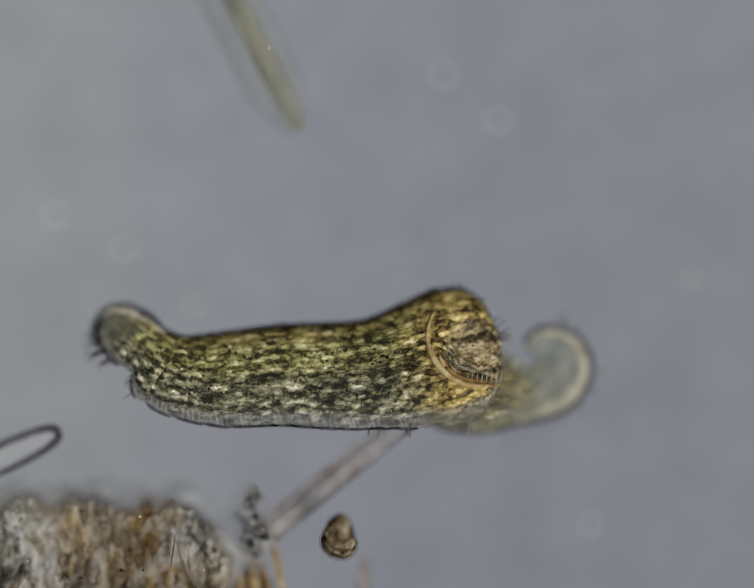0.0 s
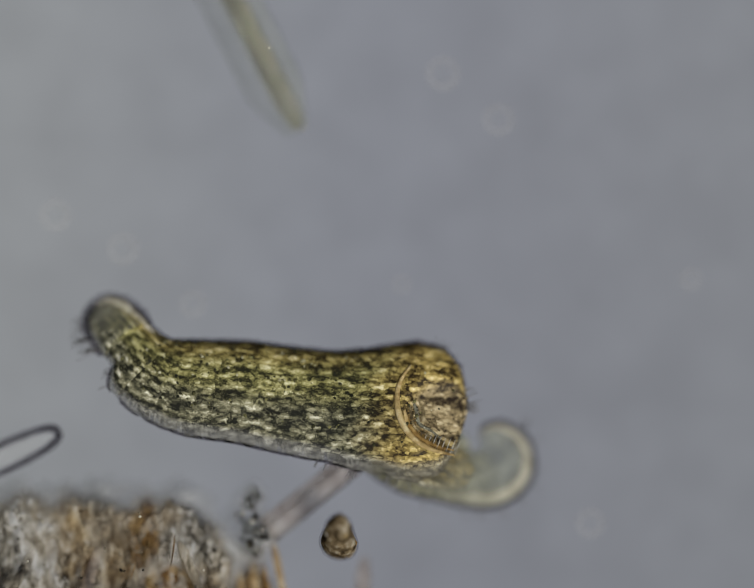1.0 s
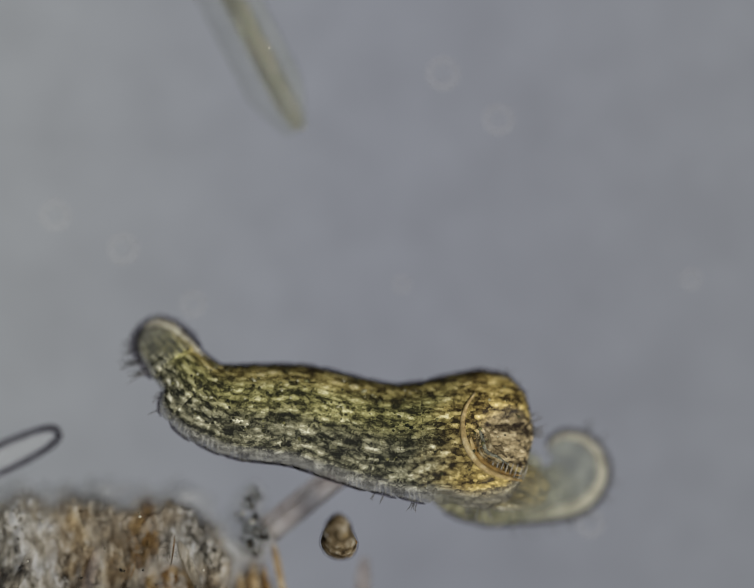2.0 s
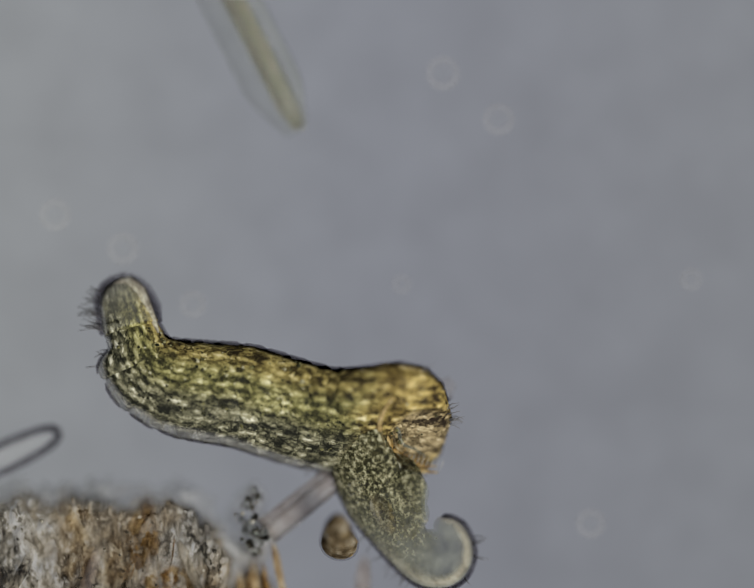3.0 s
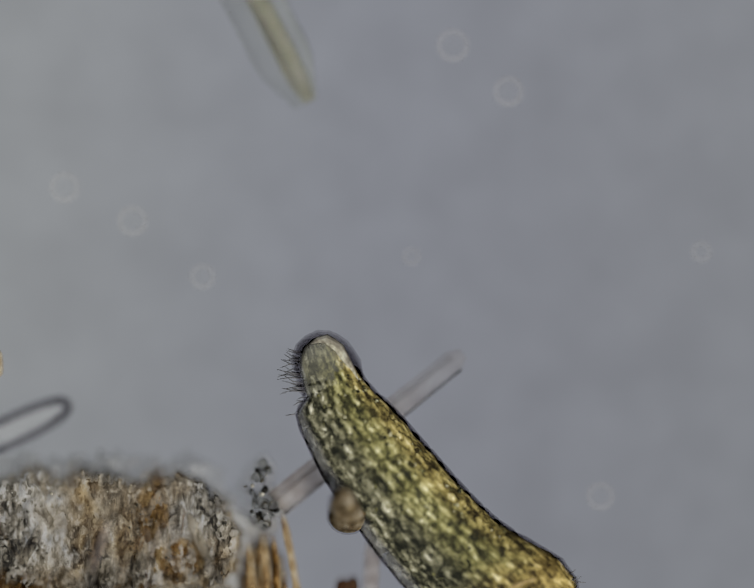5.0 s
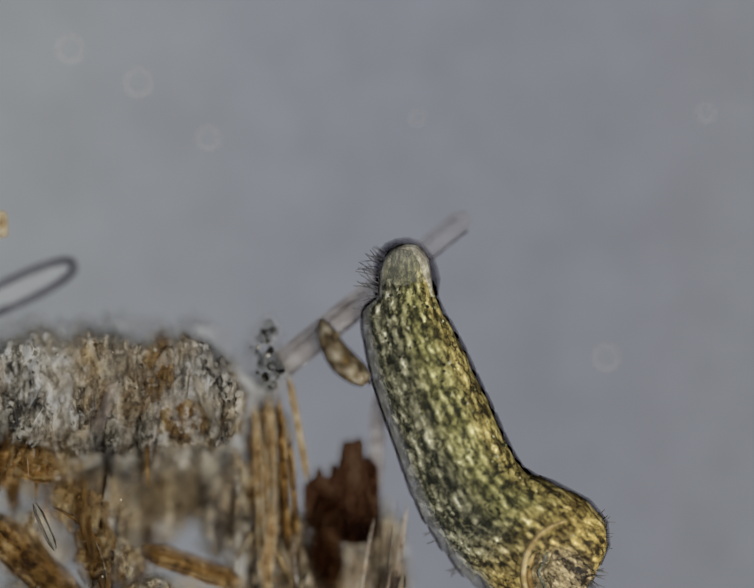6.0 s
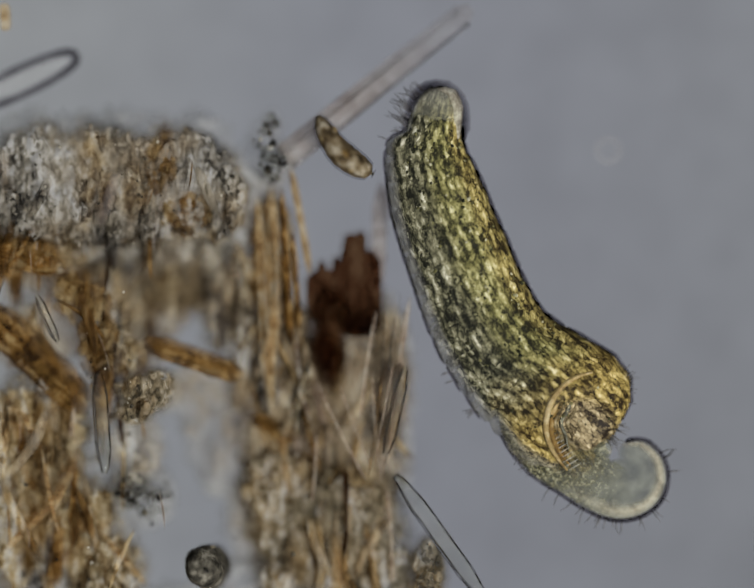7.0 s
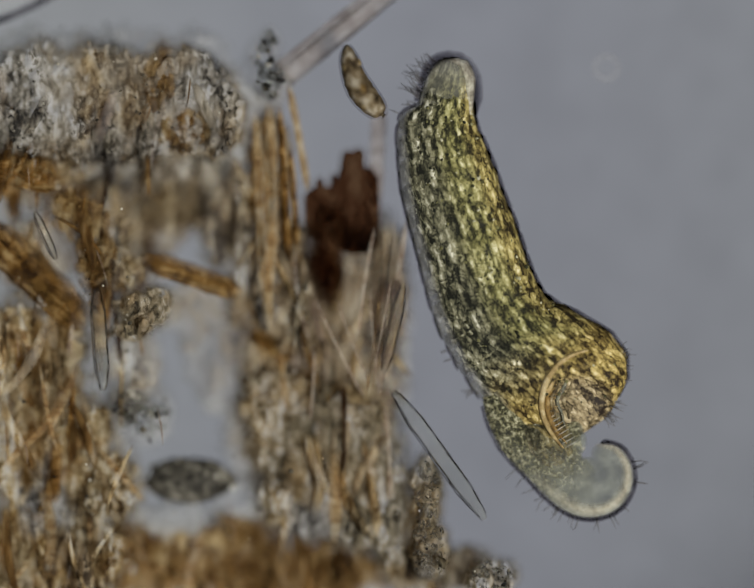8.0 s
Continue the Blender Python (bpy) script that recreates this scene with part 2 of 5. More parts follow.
def faint(name, colour, share, fine=160):
    """Matter almost as clear as the water: a small share of it scatters light."""
    m, n, l, b = nodes_of(name)
    a = noise_node(n, l, fine, 3, 0.6)
    r = ramp(n, [(0.3, tuple(v * 0.7 for v in colour)), (0.7, tuple(min(0.95, v * 1.2) for v in colour))])
    l.new(a.outputs["Fac"], r.inputs[0])
    l.new(r.outputs[0], b.inputs["Base Color"])
    b.inputs["Roughness"].default_value = 0.6
    tp = n.new("ShaderNodeBsdfTransparent")
    mx = n.new("ShaderNodeMixShader")
    mx.inputs[0].default_value = share
    l.new(tp.outputs[0], mx.inputs[1])
    l.new(b.outputs[0], mx.inputs[2])
    l.new(mx.outputs[0], n["Material Output"].inputs[0])
    return m


def plasm(name):
    """Clear plasm of the beak: grey-green and see-through, olive towards its root, cream along the outer edge."""
    m, n, l, b = nodes_of(name)

    def value(key):
        at = n.new("ShaderNodeAttribute")
        at.attribute_name = key
        return at.outputs["Fac"]

    def blend(fac, a, c):
        mx = n.new("ShaderNodeMix")
        mx.data_type = "RGBA"
        l.new(fac, mx.inputs[0])
        l.new(a, mx.inputs[6])
        l.new(c, mx.inputs[7])
        return mx.outputs[2]
    a = noise_node(n, l, 420, 4, 0.65)
    c = noise_node(n, l, 120, 3, 0.6, (1, 1, 1), 4.4)
    grey = ramp(n, [(0.34, (0.1, 0.11, 0.08)), (0.5, (0.21, 0.225, 0.165)), (0.66, (0.4, 0.42, 0.33))])
    cream = ramp(n, [(0.34, (0.32, 0.29, 0.21)), (0.5, (0.56, 0.52, 0.4)), (0.66, (0.76, 0.73, 0.6))])
    olive = ramp(n, [(0.39, (0.02, 0.02, 0.012)), (0.48, (0.1, 0.098, 0.05)), (0.55, (0.27, 0.255, 0.145)), (0.65, (0.7, 0.68, 0.48))])
    for r in (grey, cream, olive):
        l.new((a if r is olive else c).outputs["Fac"], r.inputs[0])
    col = blend(value("rim"), blend(value("root"), grey.outputs[0], olive.outputs[0]), cream.outputs[0])
    l.new(col, b.inputs["Base Color"])
    b.inputs["Roughness"].default_value = 0.45
    bm = n.new("ShaderNodeBump")
    bm.inputs["Strength"].default_value, bm.inputs["Distance"].default_value = 0.7, 0.0015
    l.new(a.outputs["Fac"], bm.inputs["Height"])
    l.new(bm.outputs[0], b.inputs["Normal"])
    tp = n.new("ShaderNodeBsdfTransparent")
    mx = n.new("ShaderNodeMixShader")
    l.new(value("dense"), mx.inputs[0])
    l.new(tp.outputs[0], mx.inputs[1])
    l.new(b.outputs[0], mx.inputs[2])
    l.new(mx.outputs[0], n["Material Output"].inputs[0])
    return m


BODY = living("living_cell")
PLASM = plasm("beak_plasm")
# tint that stands in for the dark fringe where light bends away
FRINGE = tinted("edge_fringe", [(0.36, (0.56, 0.55, 0.57)), (0.5, (0.66, 0.65, 0.67)), (0.66, (0.78, 0.77, 0.78))], None, 0.5, 120, (1, 1, 1), 2, 0.0)
BAR = faint("membranelle_pale", (0.8, 0.8, 0.74), 0.27, 300)
PARTICLE_DISC = faint("particle_disc", (0.6, 0.6, 0.58), 0.012)
CELL = grainy("cell_amber_grey", [(0.38, (0.035, 0.028, 0.02)), (0.455, (0.16, 0.115, 0.062)), (0.53, (0.42, 0.33, 0.19)), (0.605, (0.86, 0.79, 0.62))], 200, 110, (1, 1, 1), 0.35, 1.0, 0.0, 0.003)
GRANULE = grainy("granule", [(0.2, (0.012, 0.014, 0.01)), (0.5, (0.05, 0.05, 0.025)), (0.7, (0.22, 0.21, 0.09)), (0.88, (0.6, 0.58, 0.42))],
                 60, 20, (1, 1, 1), 0.3, 0.2, 0.0, 0.0005, 0.7, 0)
HYALINE = haze("hyaline", (0.36, 0.36, 0.28), 0.5, 1.06)
TAIL_SKIN = faint("tail_skin", (0.45, 0.45, 0.36), 0.22, 260)
RIM = haze("pale_rim", (0.6, 0.56, 0.44), 0.75, 1.1)
EDGE = clear("cell_edge", (0.62, 0.62, 0.64), 1.3, 0.05, 0.1)
VALVE = faint("valve_silica", (0.85, 0.86, 0.84), 0.07, 60)
GLINT = clear("glinting_grain", (0.86, 0.86, 0.84), 1.16, 0.05, 0.3, 200)
PELLICLE = clear("pellicle", (0.97, 0.97, 0.95), 1.07, 0.06, 0.3, 200)
LIP_GOLD = grainy("lip_gold", [(0.36, (0.3, 0.2, 0.08)), (0.5, (0.62, 0.47, 0.22)), (0.64, (0.9, 0.8, 0.52))], 260, 80, (1, 1, 1), 0.35, 0.6, 0.0, 0.001)
AMBER = grainy("amber_lip", [(0.36, (0.1, 0.05, 0.02)), (0.5, (0.42, 0.27, 0.09)), (0.64, (0.8, 0.64, 0.34))], 220, 60, (1, 1, 1), 0.35, 0.8, 0.0, 0.0012)
OVAL_GREY = grainy("oval_grey", [(0.38, (0.014, 0.013, 0.012)), (0.46, (0.06, 0.056, 0.048)), (0.54, (0.16, 0.148, 0.12)), (0.63, (0.42, 0.4, 0.34))], 200, 40, (1, 1, 1), 0.5, 0.8, 0.0, 0.0015)
HAIR = grainy("cilium", [(0.3, (0.1, 0.1, 0.11)), (0.6, (0.3, 0.3, 0.32))], 100, 30, (1, 1, 1), 0.3, 0.0, 0.0)
PARTICLE_HALO = faint("particle_halo", (0.8, 0.76, 0.72), 0.05, 30)
SILICA = haze("silica", (0.4, 0.4, 0.37), 0.06, 1.13, 0.05, 60, 0.2)
# milky film; round the debris it stands in for the bright halo
HALO_MUCUS = grainy("halo_mucus", [(0.35, (0.48, 0.48, 0.46)), (0.65, (0.72, 0.72, 0.7))], 60, 25, (1, 1, 1), 0.6, 0.1, 0.58)
FRUST = clear("frustule", (0.95, 0.96, 0.9), 1.04, 0.08, 0.2, 80)
CHLORO = tinted("chloroplast", [(0.36, (0.7, 0.67, 0.5)), (0.5, (0.84, 0.82, 0.67)), (0.66, (0.97, 0.95, 0.84))], None, 0.5, 120, (0.3, 1, 1), 2, 0.25)
RUST = [(0.34, (0.07, 0.036, 0.014)), (0.43, (0.25, 0.145, 0.05)), (0.52, (0.53, 0.36, 0.15)), (0.61, (0.87, 0.68, 0.37)), (0.69, (1.0, 0.93, 0.78))]
BROWN = tinted("brown_matter", [(0.362, (0.06, 0.04, 0.022)), (0.442, (0.27, 0.19, 0.09)), (0.512, (0.58, 0.46, 0.27)), (0.592, (0.9, 0.78, 0.54)), (0.692, (1.0, 0.98, 0.9))], RUST, 0.5, 320, (1, 0.2, 1), 1, 0.26, 0.8, 0.95)
GREY = tinted("grey_matter", [(0.352, (0.06, 0.054, 0.042)), (0.442, (0.29, 0.245, 0.16)), (0.527, (0.57, 0.49, 0.35)), (0.602, (0.86, 0.79, 0.65)), (0.672, (1.0, 1.0, 1.0))],
              RUST, 0.57, 340, (1, 0.24, 1), 1, 0.28, 0.35, 1.2)
ASHEN = tinted("ashen_matter", [(0.345, (0.06, 0.056, 0.05)), (0.435, (0.3, 0.27, 0.215)), (0.515, (0.58, 0.53, 0.445)), (0.595, (0.86, 0.82, 0.74)), (0.675, (1.0, 1.0, 1.0))],
               RUST, 0.55, 330, (1, 0.3, 1), 1, 0.22, 0.15, 1.05)
PALE = tinted("pale_matter", [(0.352, (0.13, 0.1, 0.07)), (0.442, (0.4, 0.31, 0.2)), (0.532, (0.62, 0.52, 0.37)), (0.632, (0.88, 0.79, 0.6)), (0.712, (1, 1, 0.97))],
              RUST, 0.56, 320, (1, 0.16, 1), 1, 0.35, 0.35, 1.1)
OLD = tinted("old_matter", [(0.352, (0.055, 0.037, 0.02)), (0.442, (0.24, 0.17, 0.085)), (0.527, (0.52, 0.42, 0.26)), (0.612, (0.86, 0.76, 0.55)), (0.692, (1.0, 0.98, 0.92))], RUST, 0.5, 320, (1, 0.17, 1), 1, 0.27, 0.3, 1.15)
RUSTY = tinted("rusty_matter", [(0.34, (0.06, 0.03, 0.011)), (0.43, (0.23, 0.128, 0.042)), (0.52, (0.48, 0.31, 0.12)), (0.62, (0.86, 0.67, 0.37))], None, 0.5, 260, (1, 0.25, 1), 1, 0.22, 0.7, 0.8)
STRAW = tinted("straw", [(0.36, (0.35, 0.25, 0.19)), (0.5, (0.72, 0.62, 0.52)), (0.64, (0.98, 0.93, 0.84))], None, 0.5, 420, (0.08, 1, 1), 2, 0.2)
STRAND = tinted("strand_grey", [(0.36, (0.38, 0.32, 0.29)), (0.5, (0.62, 0.55, 0.51)), (0.64, (0.9, 0.86, 0.82))], None, 0.5, 420, (0.08, 1, 1), 2, 0.12)
ORANGE = tinted("orange_fibre", [(0.36, (0.04, 0.021, 0.009)), (0.46, (0.15, 0.08, 0.022)), (0.55, (0.37, 0.21, 0.06)), (0.67, (0.8, 0.58, 0.27))], None, 0.5, 300, (0.3, 1, 1), 2, 0.28)
AMBER_FIBRE = tinted("amber_fibre", [(0.36, (0.28, 0.17, 0.08)), (0.46, (0.55, 0.38, 0.2)), (0.55, (0.8, 0.62, 0.36)), (0.66, (1.0, 0.92, 0.75))], None, 0.5, 420, (0.1, 1, 1), 2, 0.18)
DARK = tinted("dark_brown", [(0.34, (0.022, 0.008, 0.004)), (0.5, (0.15, 0.062, 0.027)), (0.68, (0.34, 0.19, 0.095))], None, 0.5, 160, (1, 0.3, 1), 1, 0.06, 0.2)
MOUTH_TAN = grainy("mouth_tan", [(0.36, (0.03, 0.022, 0.016)), (0.46, (0.13, 0.1, 0.055)), (0.55, (0.36, 0.29, 0.16)), (0.66, (0.7, 0.6, 0.4))], 240, 70, (1, 1, 1), 0.4, 0.8, 0.0, 0.0014)
GRIT = grainy("grit", [(0.25, (0.008, 0.008, 0.008)), (0.5, (0.05, 0.045, 0.035)), (0.75, (0.16, 0.14, 0.1)), (0.95, (0.8, 0.78, 0.7))],
              80, 30, (1, 1, 1), 0.3, 0.3, 0.0, 0.0006, 0.8, 0)


# ---- mesh tools ----
def mesh_of(name, verts, faces, material, smooth=True):
    me = bpy.data.meshes.new(name)
    me.from_pydata([tuple(v) for v in verts], [], [tuple(f) for f in faces])
    me.update()
    if smooth:
        me.polygons.foreach_set("use_smooth", [True] * len(me.polygons))
    me.materials.append(material)
    return me


def part(name, geo, material, parent=None, label="", kind="", smooth=True):
    ob = new(name, mesh_of(name, geo[0], geo[1], material, smooth))
    if parent is not None:
        ob.parent = parent
    return tagged(ob, label=label, kind=kind)


def thing(name, label, category, x=0, y=0, z=0, rz=0, group="", kind=""):
    ob = new(name)
    ob.empty_display_size = 0.01
    ob.matrix_world = pose(x, y, z, 0, 0, rz)
    return tagged(ob, label, category, group, kind)


def join(*geos):
    verts, faces = [], []
    for v, f in geos:
        o = len(verts)
        verts.extend(v)
        faces.extend([tuple(i + o for i in q) for q in f])
    return verts, faces


def ico(level):
    bm = bmesh.new()
    bmesh.ops.create_icosphere(bm, subdivisions=level, radius=1)
    v = np.array([x.co[:] for x in bm.verts])
    f = [tuple(x.index for x in q.verts) for q in bm.faces]
    bm.free()
    return v, f


ICO = {i: ico(i) for i in (1, 2, 3)}


def blob(rng, centre, size, level=2, rough=0.3, turn=None, freq=1.6):
    """A lump with an uneven outline."""
    v, f = ICO[level]
    off = Vector([rng.uniform(-50, 50) for _ in range(3)])
    r = np.array([1 + rough * (noise.noise(Vector(p) * freq + off) * 1.6 + 0.5 * noise.noise(Vector(p) * freq * 2.7 + off)) for p in v])
    w = v * r[:, None] * np.array(size)
    a = rng.uniform(0, 2 * math.pi) if turn is None else turn
    ca, sa = math.cos(a), math.sin(a)
    w = np.column_stack((w[:, 0] * ca - w[:, 1] * sa, w[:, 0] * sa + w[:, 1] * ca, w[:, 2])) + np.array(centre)
    return [tuple(p) for p in w], f


def tube(points, radii, sides=8, flat=1.0):
    """A rounded tube along points, with closed ends; flat squeezes it in height."""
    pts = [Vector(p) for p in points]
    verts, faces = [], []
    for i, p in enumerate(pts):
        t = (pts[min(i + 1, len(pts) - 1)] - pts[max(i - 1, 0)]).normalized()
        up = Vector((0, 0, 1)) if abs(t.z) < 0.95 else Vector((0, 1, 0))
        a = t.cross(up).normalized()
        b = a.cross(t)
        for k in range(sides):
            w = 2 * math.pi * k / sides
            verts.append(tuple(p + (a * math.cos(w) + b * math.sin(w) * flat) * radii[i]))
    for i in range(len(pts) - 1):
        for k in range(sides):
            j = (k + 1) % sides
            faces.append((i * sides + k, i * sides + j, (i + 1) * sides + j, (i + 1) * sides + k))
    faces.append(tuple(range(sides))[::-1])
    faces.append(tuple((len(pts) - 1) * sides + k for k in range(sides)))
    return verts, [tuple(reversed(f)) for f in faces]


def spline(knots, pts, s):
    """A smooth curve through pts at the given knots; place and direction at s."""
    n = len(knots)
    i = max(0, min(n - 2, sum(1 for k in knots if k <= s) - 1))

    def slope(j):
        a, b = max(j - 1, 0), min(j + 1, n - 1)
        return (pts[b] - pts[a]) / (knots[b] - knots[a])
    h = knots[i + 1] - knots[i]
    u = (s - knots[i]) / h
    if u > 1:
        d = slope(n - 1)
        return pts[-1] + d * (s - knots[-1]), d
    m0, m1, p0, p1 = slope(i) * h, slope(i + 1) * h, pts[i], pts[i + 1]
    p = (2 * u**3 - 3 * u**2 + 1) * p0 + (u**3 - 2 * u**2 + u) * m0 + (3 * u**2 - 2 * u**3) * p1 + (u**3 - u**2) * m1
    d = ((6 * u**2 - 6 * u) * p0 + (3 * u**2 - 4 * u + 1) * m0 + (6 * u - 6 * u**2) * p1 + (3 * u**2 - 2 * u) * m1) / h
    return p, d


# ---- setting: slide, lit field, unseen dark shroud ----
def setting():
    mid, aside = -0.03, -0.1        # the field stands off the axis: oblique light, one side of each edge goes dark
    m, n, l, b = nodes_of("lit_field")
    n.remove(b)
    e = n.new("ShaderNodeEmission")
    tc = n.new("ShaderNodeTexCoord")
    sep = n.new("ShaderNodeSeparateXYZ")
    l.new(tc.outputs["Object"], sep.inputs[0])
    mr = n.new("ShaderNodeMapRange")
    mr.inputs["From Min"].default_value, mr.inputs["From Max"].default_value = -0.1, 0.3
    l.new(sep.outputs["X"], mr.inputs["Value"])
    r = ramp(n, [(0.0, (0.285, 0.297, 0.308)), (0.3, (0.25, 0.262, 0.292)), (0.62, (0.234, 0.244, 0.278)), (1.0, (0.238, 0.248, 0.27))])
    l.new(mr.outputs[0], r.inputs[0])
    l.new(r.outputs[0], e.inputs[0])
    # vignette put into the field's glow: dimmer towards the near edge
    fall = n.new("ShaderNodeMapRange")
    fall.inputs["From Min"].default_value, fall.inputs["From Max"].default_value = -0.25, 0.22
    fall.inputs["To Min"].default_value, fall.inputs["To Max"].default_value = 0.93, 1.03
    l.new(sep.outputs["Y"], fall.inputs["Value"])
    l.new(fall.outputs[0], e.inputs["Strength"])
    l.new(e.outputs[0], n["Material Output"].inputs[0])
    bm = bmesh.new()
    bmesh.ops.create_circle(bm, cap_ends=True, radius=0.57, segments=64)
    me = bpy.data.meshes.new("backdrop")
    bm.to_mesh(me)
    bm.free()
    me.materials.append(m)
    field = new("backdrop", me)
    field.location = (aside, mid, -1.2)
    tagged(field, "grey-blue field of the microscope lamp, dimmed towards the right and near edge", "lamp field", kind="structure")
    # unseen shroud, added so that strongly bent rays end in black
    black = grainy("shroud_black", [(0.3, (0.012, 0.012, 0.013)), (0.7, (0.02, 0.02, 0.022))], 30, 8, (1, 1, 1), 0.7, 0.1, thin=0)
    bm = bmesh.new()
    rings = []
    for rad, z in ((0.575, -1.23), (0.575, -0.02), (0.60, -0.02), (0.60, -1.23)):
        rings.append([bm.verts.new((rad * math.cos(a), rad * math.sin(a), z)) for a in [2 * math.pi * k / 64 for k in range(64)]])
    for i in range(4):
        a, c = rings[i], rings[(i + 1) % 4]
        for k in range(64):
            bm.faces.new((a[k], a[(k + 1) % 64], c[(k + 1) % 64], c[k]))
    bm.faces.new(rings[3])
    bmesh.ops.recalc_face_normals(bm, faces=bm.faces)
    me = bpy.data.meshes.new("shroud_round")
    bm.to_mesh(me)
    bm.free()
    me.materials.append(black)
    shroud = new("shroud_round", me)
    shroud.location = (aside, mid, 0)
    tagged(shroud, "unseen black shroud round the lamp field, added to darken bent light", "housing", kind="structure")
    glass = clear("slide_glass", (1.0, 1.0, 1.0), 1.01, 0.0, 0.0)
    bm = bmesh.new()
    bmesh.ops.create_cube(bm, size=1, matrix=Matrix.Translation((0, -0.118, -0.01)) @ Matrix.Diagonal((1.6, 1.6, 0.02, 1)))
    bmesh.ops.bevel(bm, geom=bm.edges[:], offset=0.002, segments=1, affect="EDGES")
    me = bpy.data.meshes.new("floor")
    bm.to_mesh(me)
    bm.free()
    me.materials.append(glass)
    tagged(new("floor", me), "clear flat glass slide under the water film", "glass slide", kind="structure")


setting()

# ---- the ciliate ----
S_KNOT = [0, 170, 400, 570, 745]
PROFILE_S = [0, 12, 40, 90, 108, 114, 121, 132, 146, 163, 180, 210, 260, 400, 570, 650, 745, 800, 835, 856]
PROFILE_D = [0, 30, 50, 60, 62, 63, 64, 66, 68, 72, 76, 84, 91, 98, 100, 112, 130, 118, 80, 0]
PROFILE_V = [0, 30, 48, 54, 55, 65, 78, 89, 95, 98, 99, 102, 109, 117, 131, 150, 166, 150, 96, 0]
PROFILE_H = [0, 13, 22, 28, 30, 31, 32, 33, 35, 37, 39, 42, 45, 47, 47, 48, 49, 43, 29, 0]


def width(s, side):
    table = {"d": PROFILE_D, "v": PROFILE_V, "h": PROFILE_H}[side]
    return float(np.interp(s, PROFILE_S, table))


def ring(s, s0, shrink=1.0, sides=28, wob=0.0):
    d, v, h = width(s, "d") * shrink, width(s, "v") * shrink, width(s, "h") * shrink
    out = []
    for k in range(sides):
        a = 2 * math.pi * k / sides
        y = math.cos(a)
        y = y * d if y > 0 else y * v
        z = math.sin(a) * h
        f = 1 + wob * noise.noise(Vector((s * 0.03, a * 3.0, 2.0)))
        out.append(((s - s0) * K, y * f * K, z * f * K))
    return out


def body_part(name, geo, s0, parent, label=""):
    """A piece of the ciliate that remembers its place in the whole body, so that its markings run on from piece to piece."""
    ob = part(name, geo, BODY, parent, label)
    rest, side = [], []
    for p in geo[0]:
        rest.extend((p[0] + s0 * K, p[1], p[2]))
        side.append(p[1] / max(width(p[0] / K + s0, "d" if p[1] > 0 else "v") * K, 0.001))
    ob.data.attributes.new("rest", "FLOAT_VECTOR", "POINT").data.foreach_set("vector", rest)
    ob.data.attributes.new("side", "FLOAT", "POINT").data.foreach_set("value", side)
    return ob


def loft(rings):
    n = len(rings[0])
    verts = [p for r in rings for p in r]
    faces = []
    for i in range(len(rings) - 1):
        for k in range(n):
            j = (k + 1) % n
            faces.append((i * n + k, (i + 1) * n + k, (i + 1) * n + j, i * n + j))
    faces.append(tuple(range(n)))
    faces.append(tuple(reversed(range((len(rings) - 1) * n, len(rings) * n))))
    return verts, [tuple(reversed(f)) for f in faces]


def hairs(rng, spots, length, lean=0.0):
    """Fine bristles: spots are (place, outward direction)."""
    out = []
    for p, d in spots:
        p, d = Vector(p), Vector(d).normalized()
        side = Vector((-d.y, d.x, 0)) * (lean + rng.uniform(-0.35, 0.35))
        n = length * rng.uniform(0.6, 1.2)
        a, b = p + (d + side * 0.4) * n * 0.5, p + (d + side) * n
        out.append(tube([p, a, b], [0.00034, 0.0003, 0.00012], 4))
    return join(*out)


def granules(rng, s_a, s_b, s0, count, small, big):
    out = []
    for _ in range(count):
        s = rng.uniform(s_a, s_b)
        a = rng.uniform(0.02, math.pi - 0.85)
        y = math.cos(a)
        d = width(s, "d") if y > 0 else width(s, "v")
        q = rng.uniform(0.94, 0.99)
        r = rng.uniform(small, big)
        out.append(blob(rng, ((s - s0) * K, y * d * q * K, math.sin(a) * width(s, "h") * q * K), (r * 1.3, r, r * 0.8), 1, 0.25))
    return join(*out)


def fringe(line, radii):
    """A soft dark fringe of bent light, put in as tinted sleeves one inside the other, each of which dims the light a
    little.
    """
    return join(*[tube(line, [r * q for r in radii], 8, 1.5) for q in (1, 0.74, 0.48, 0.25)])


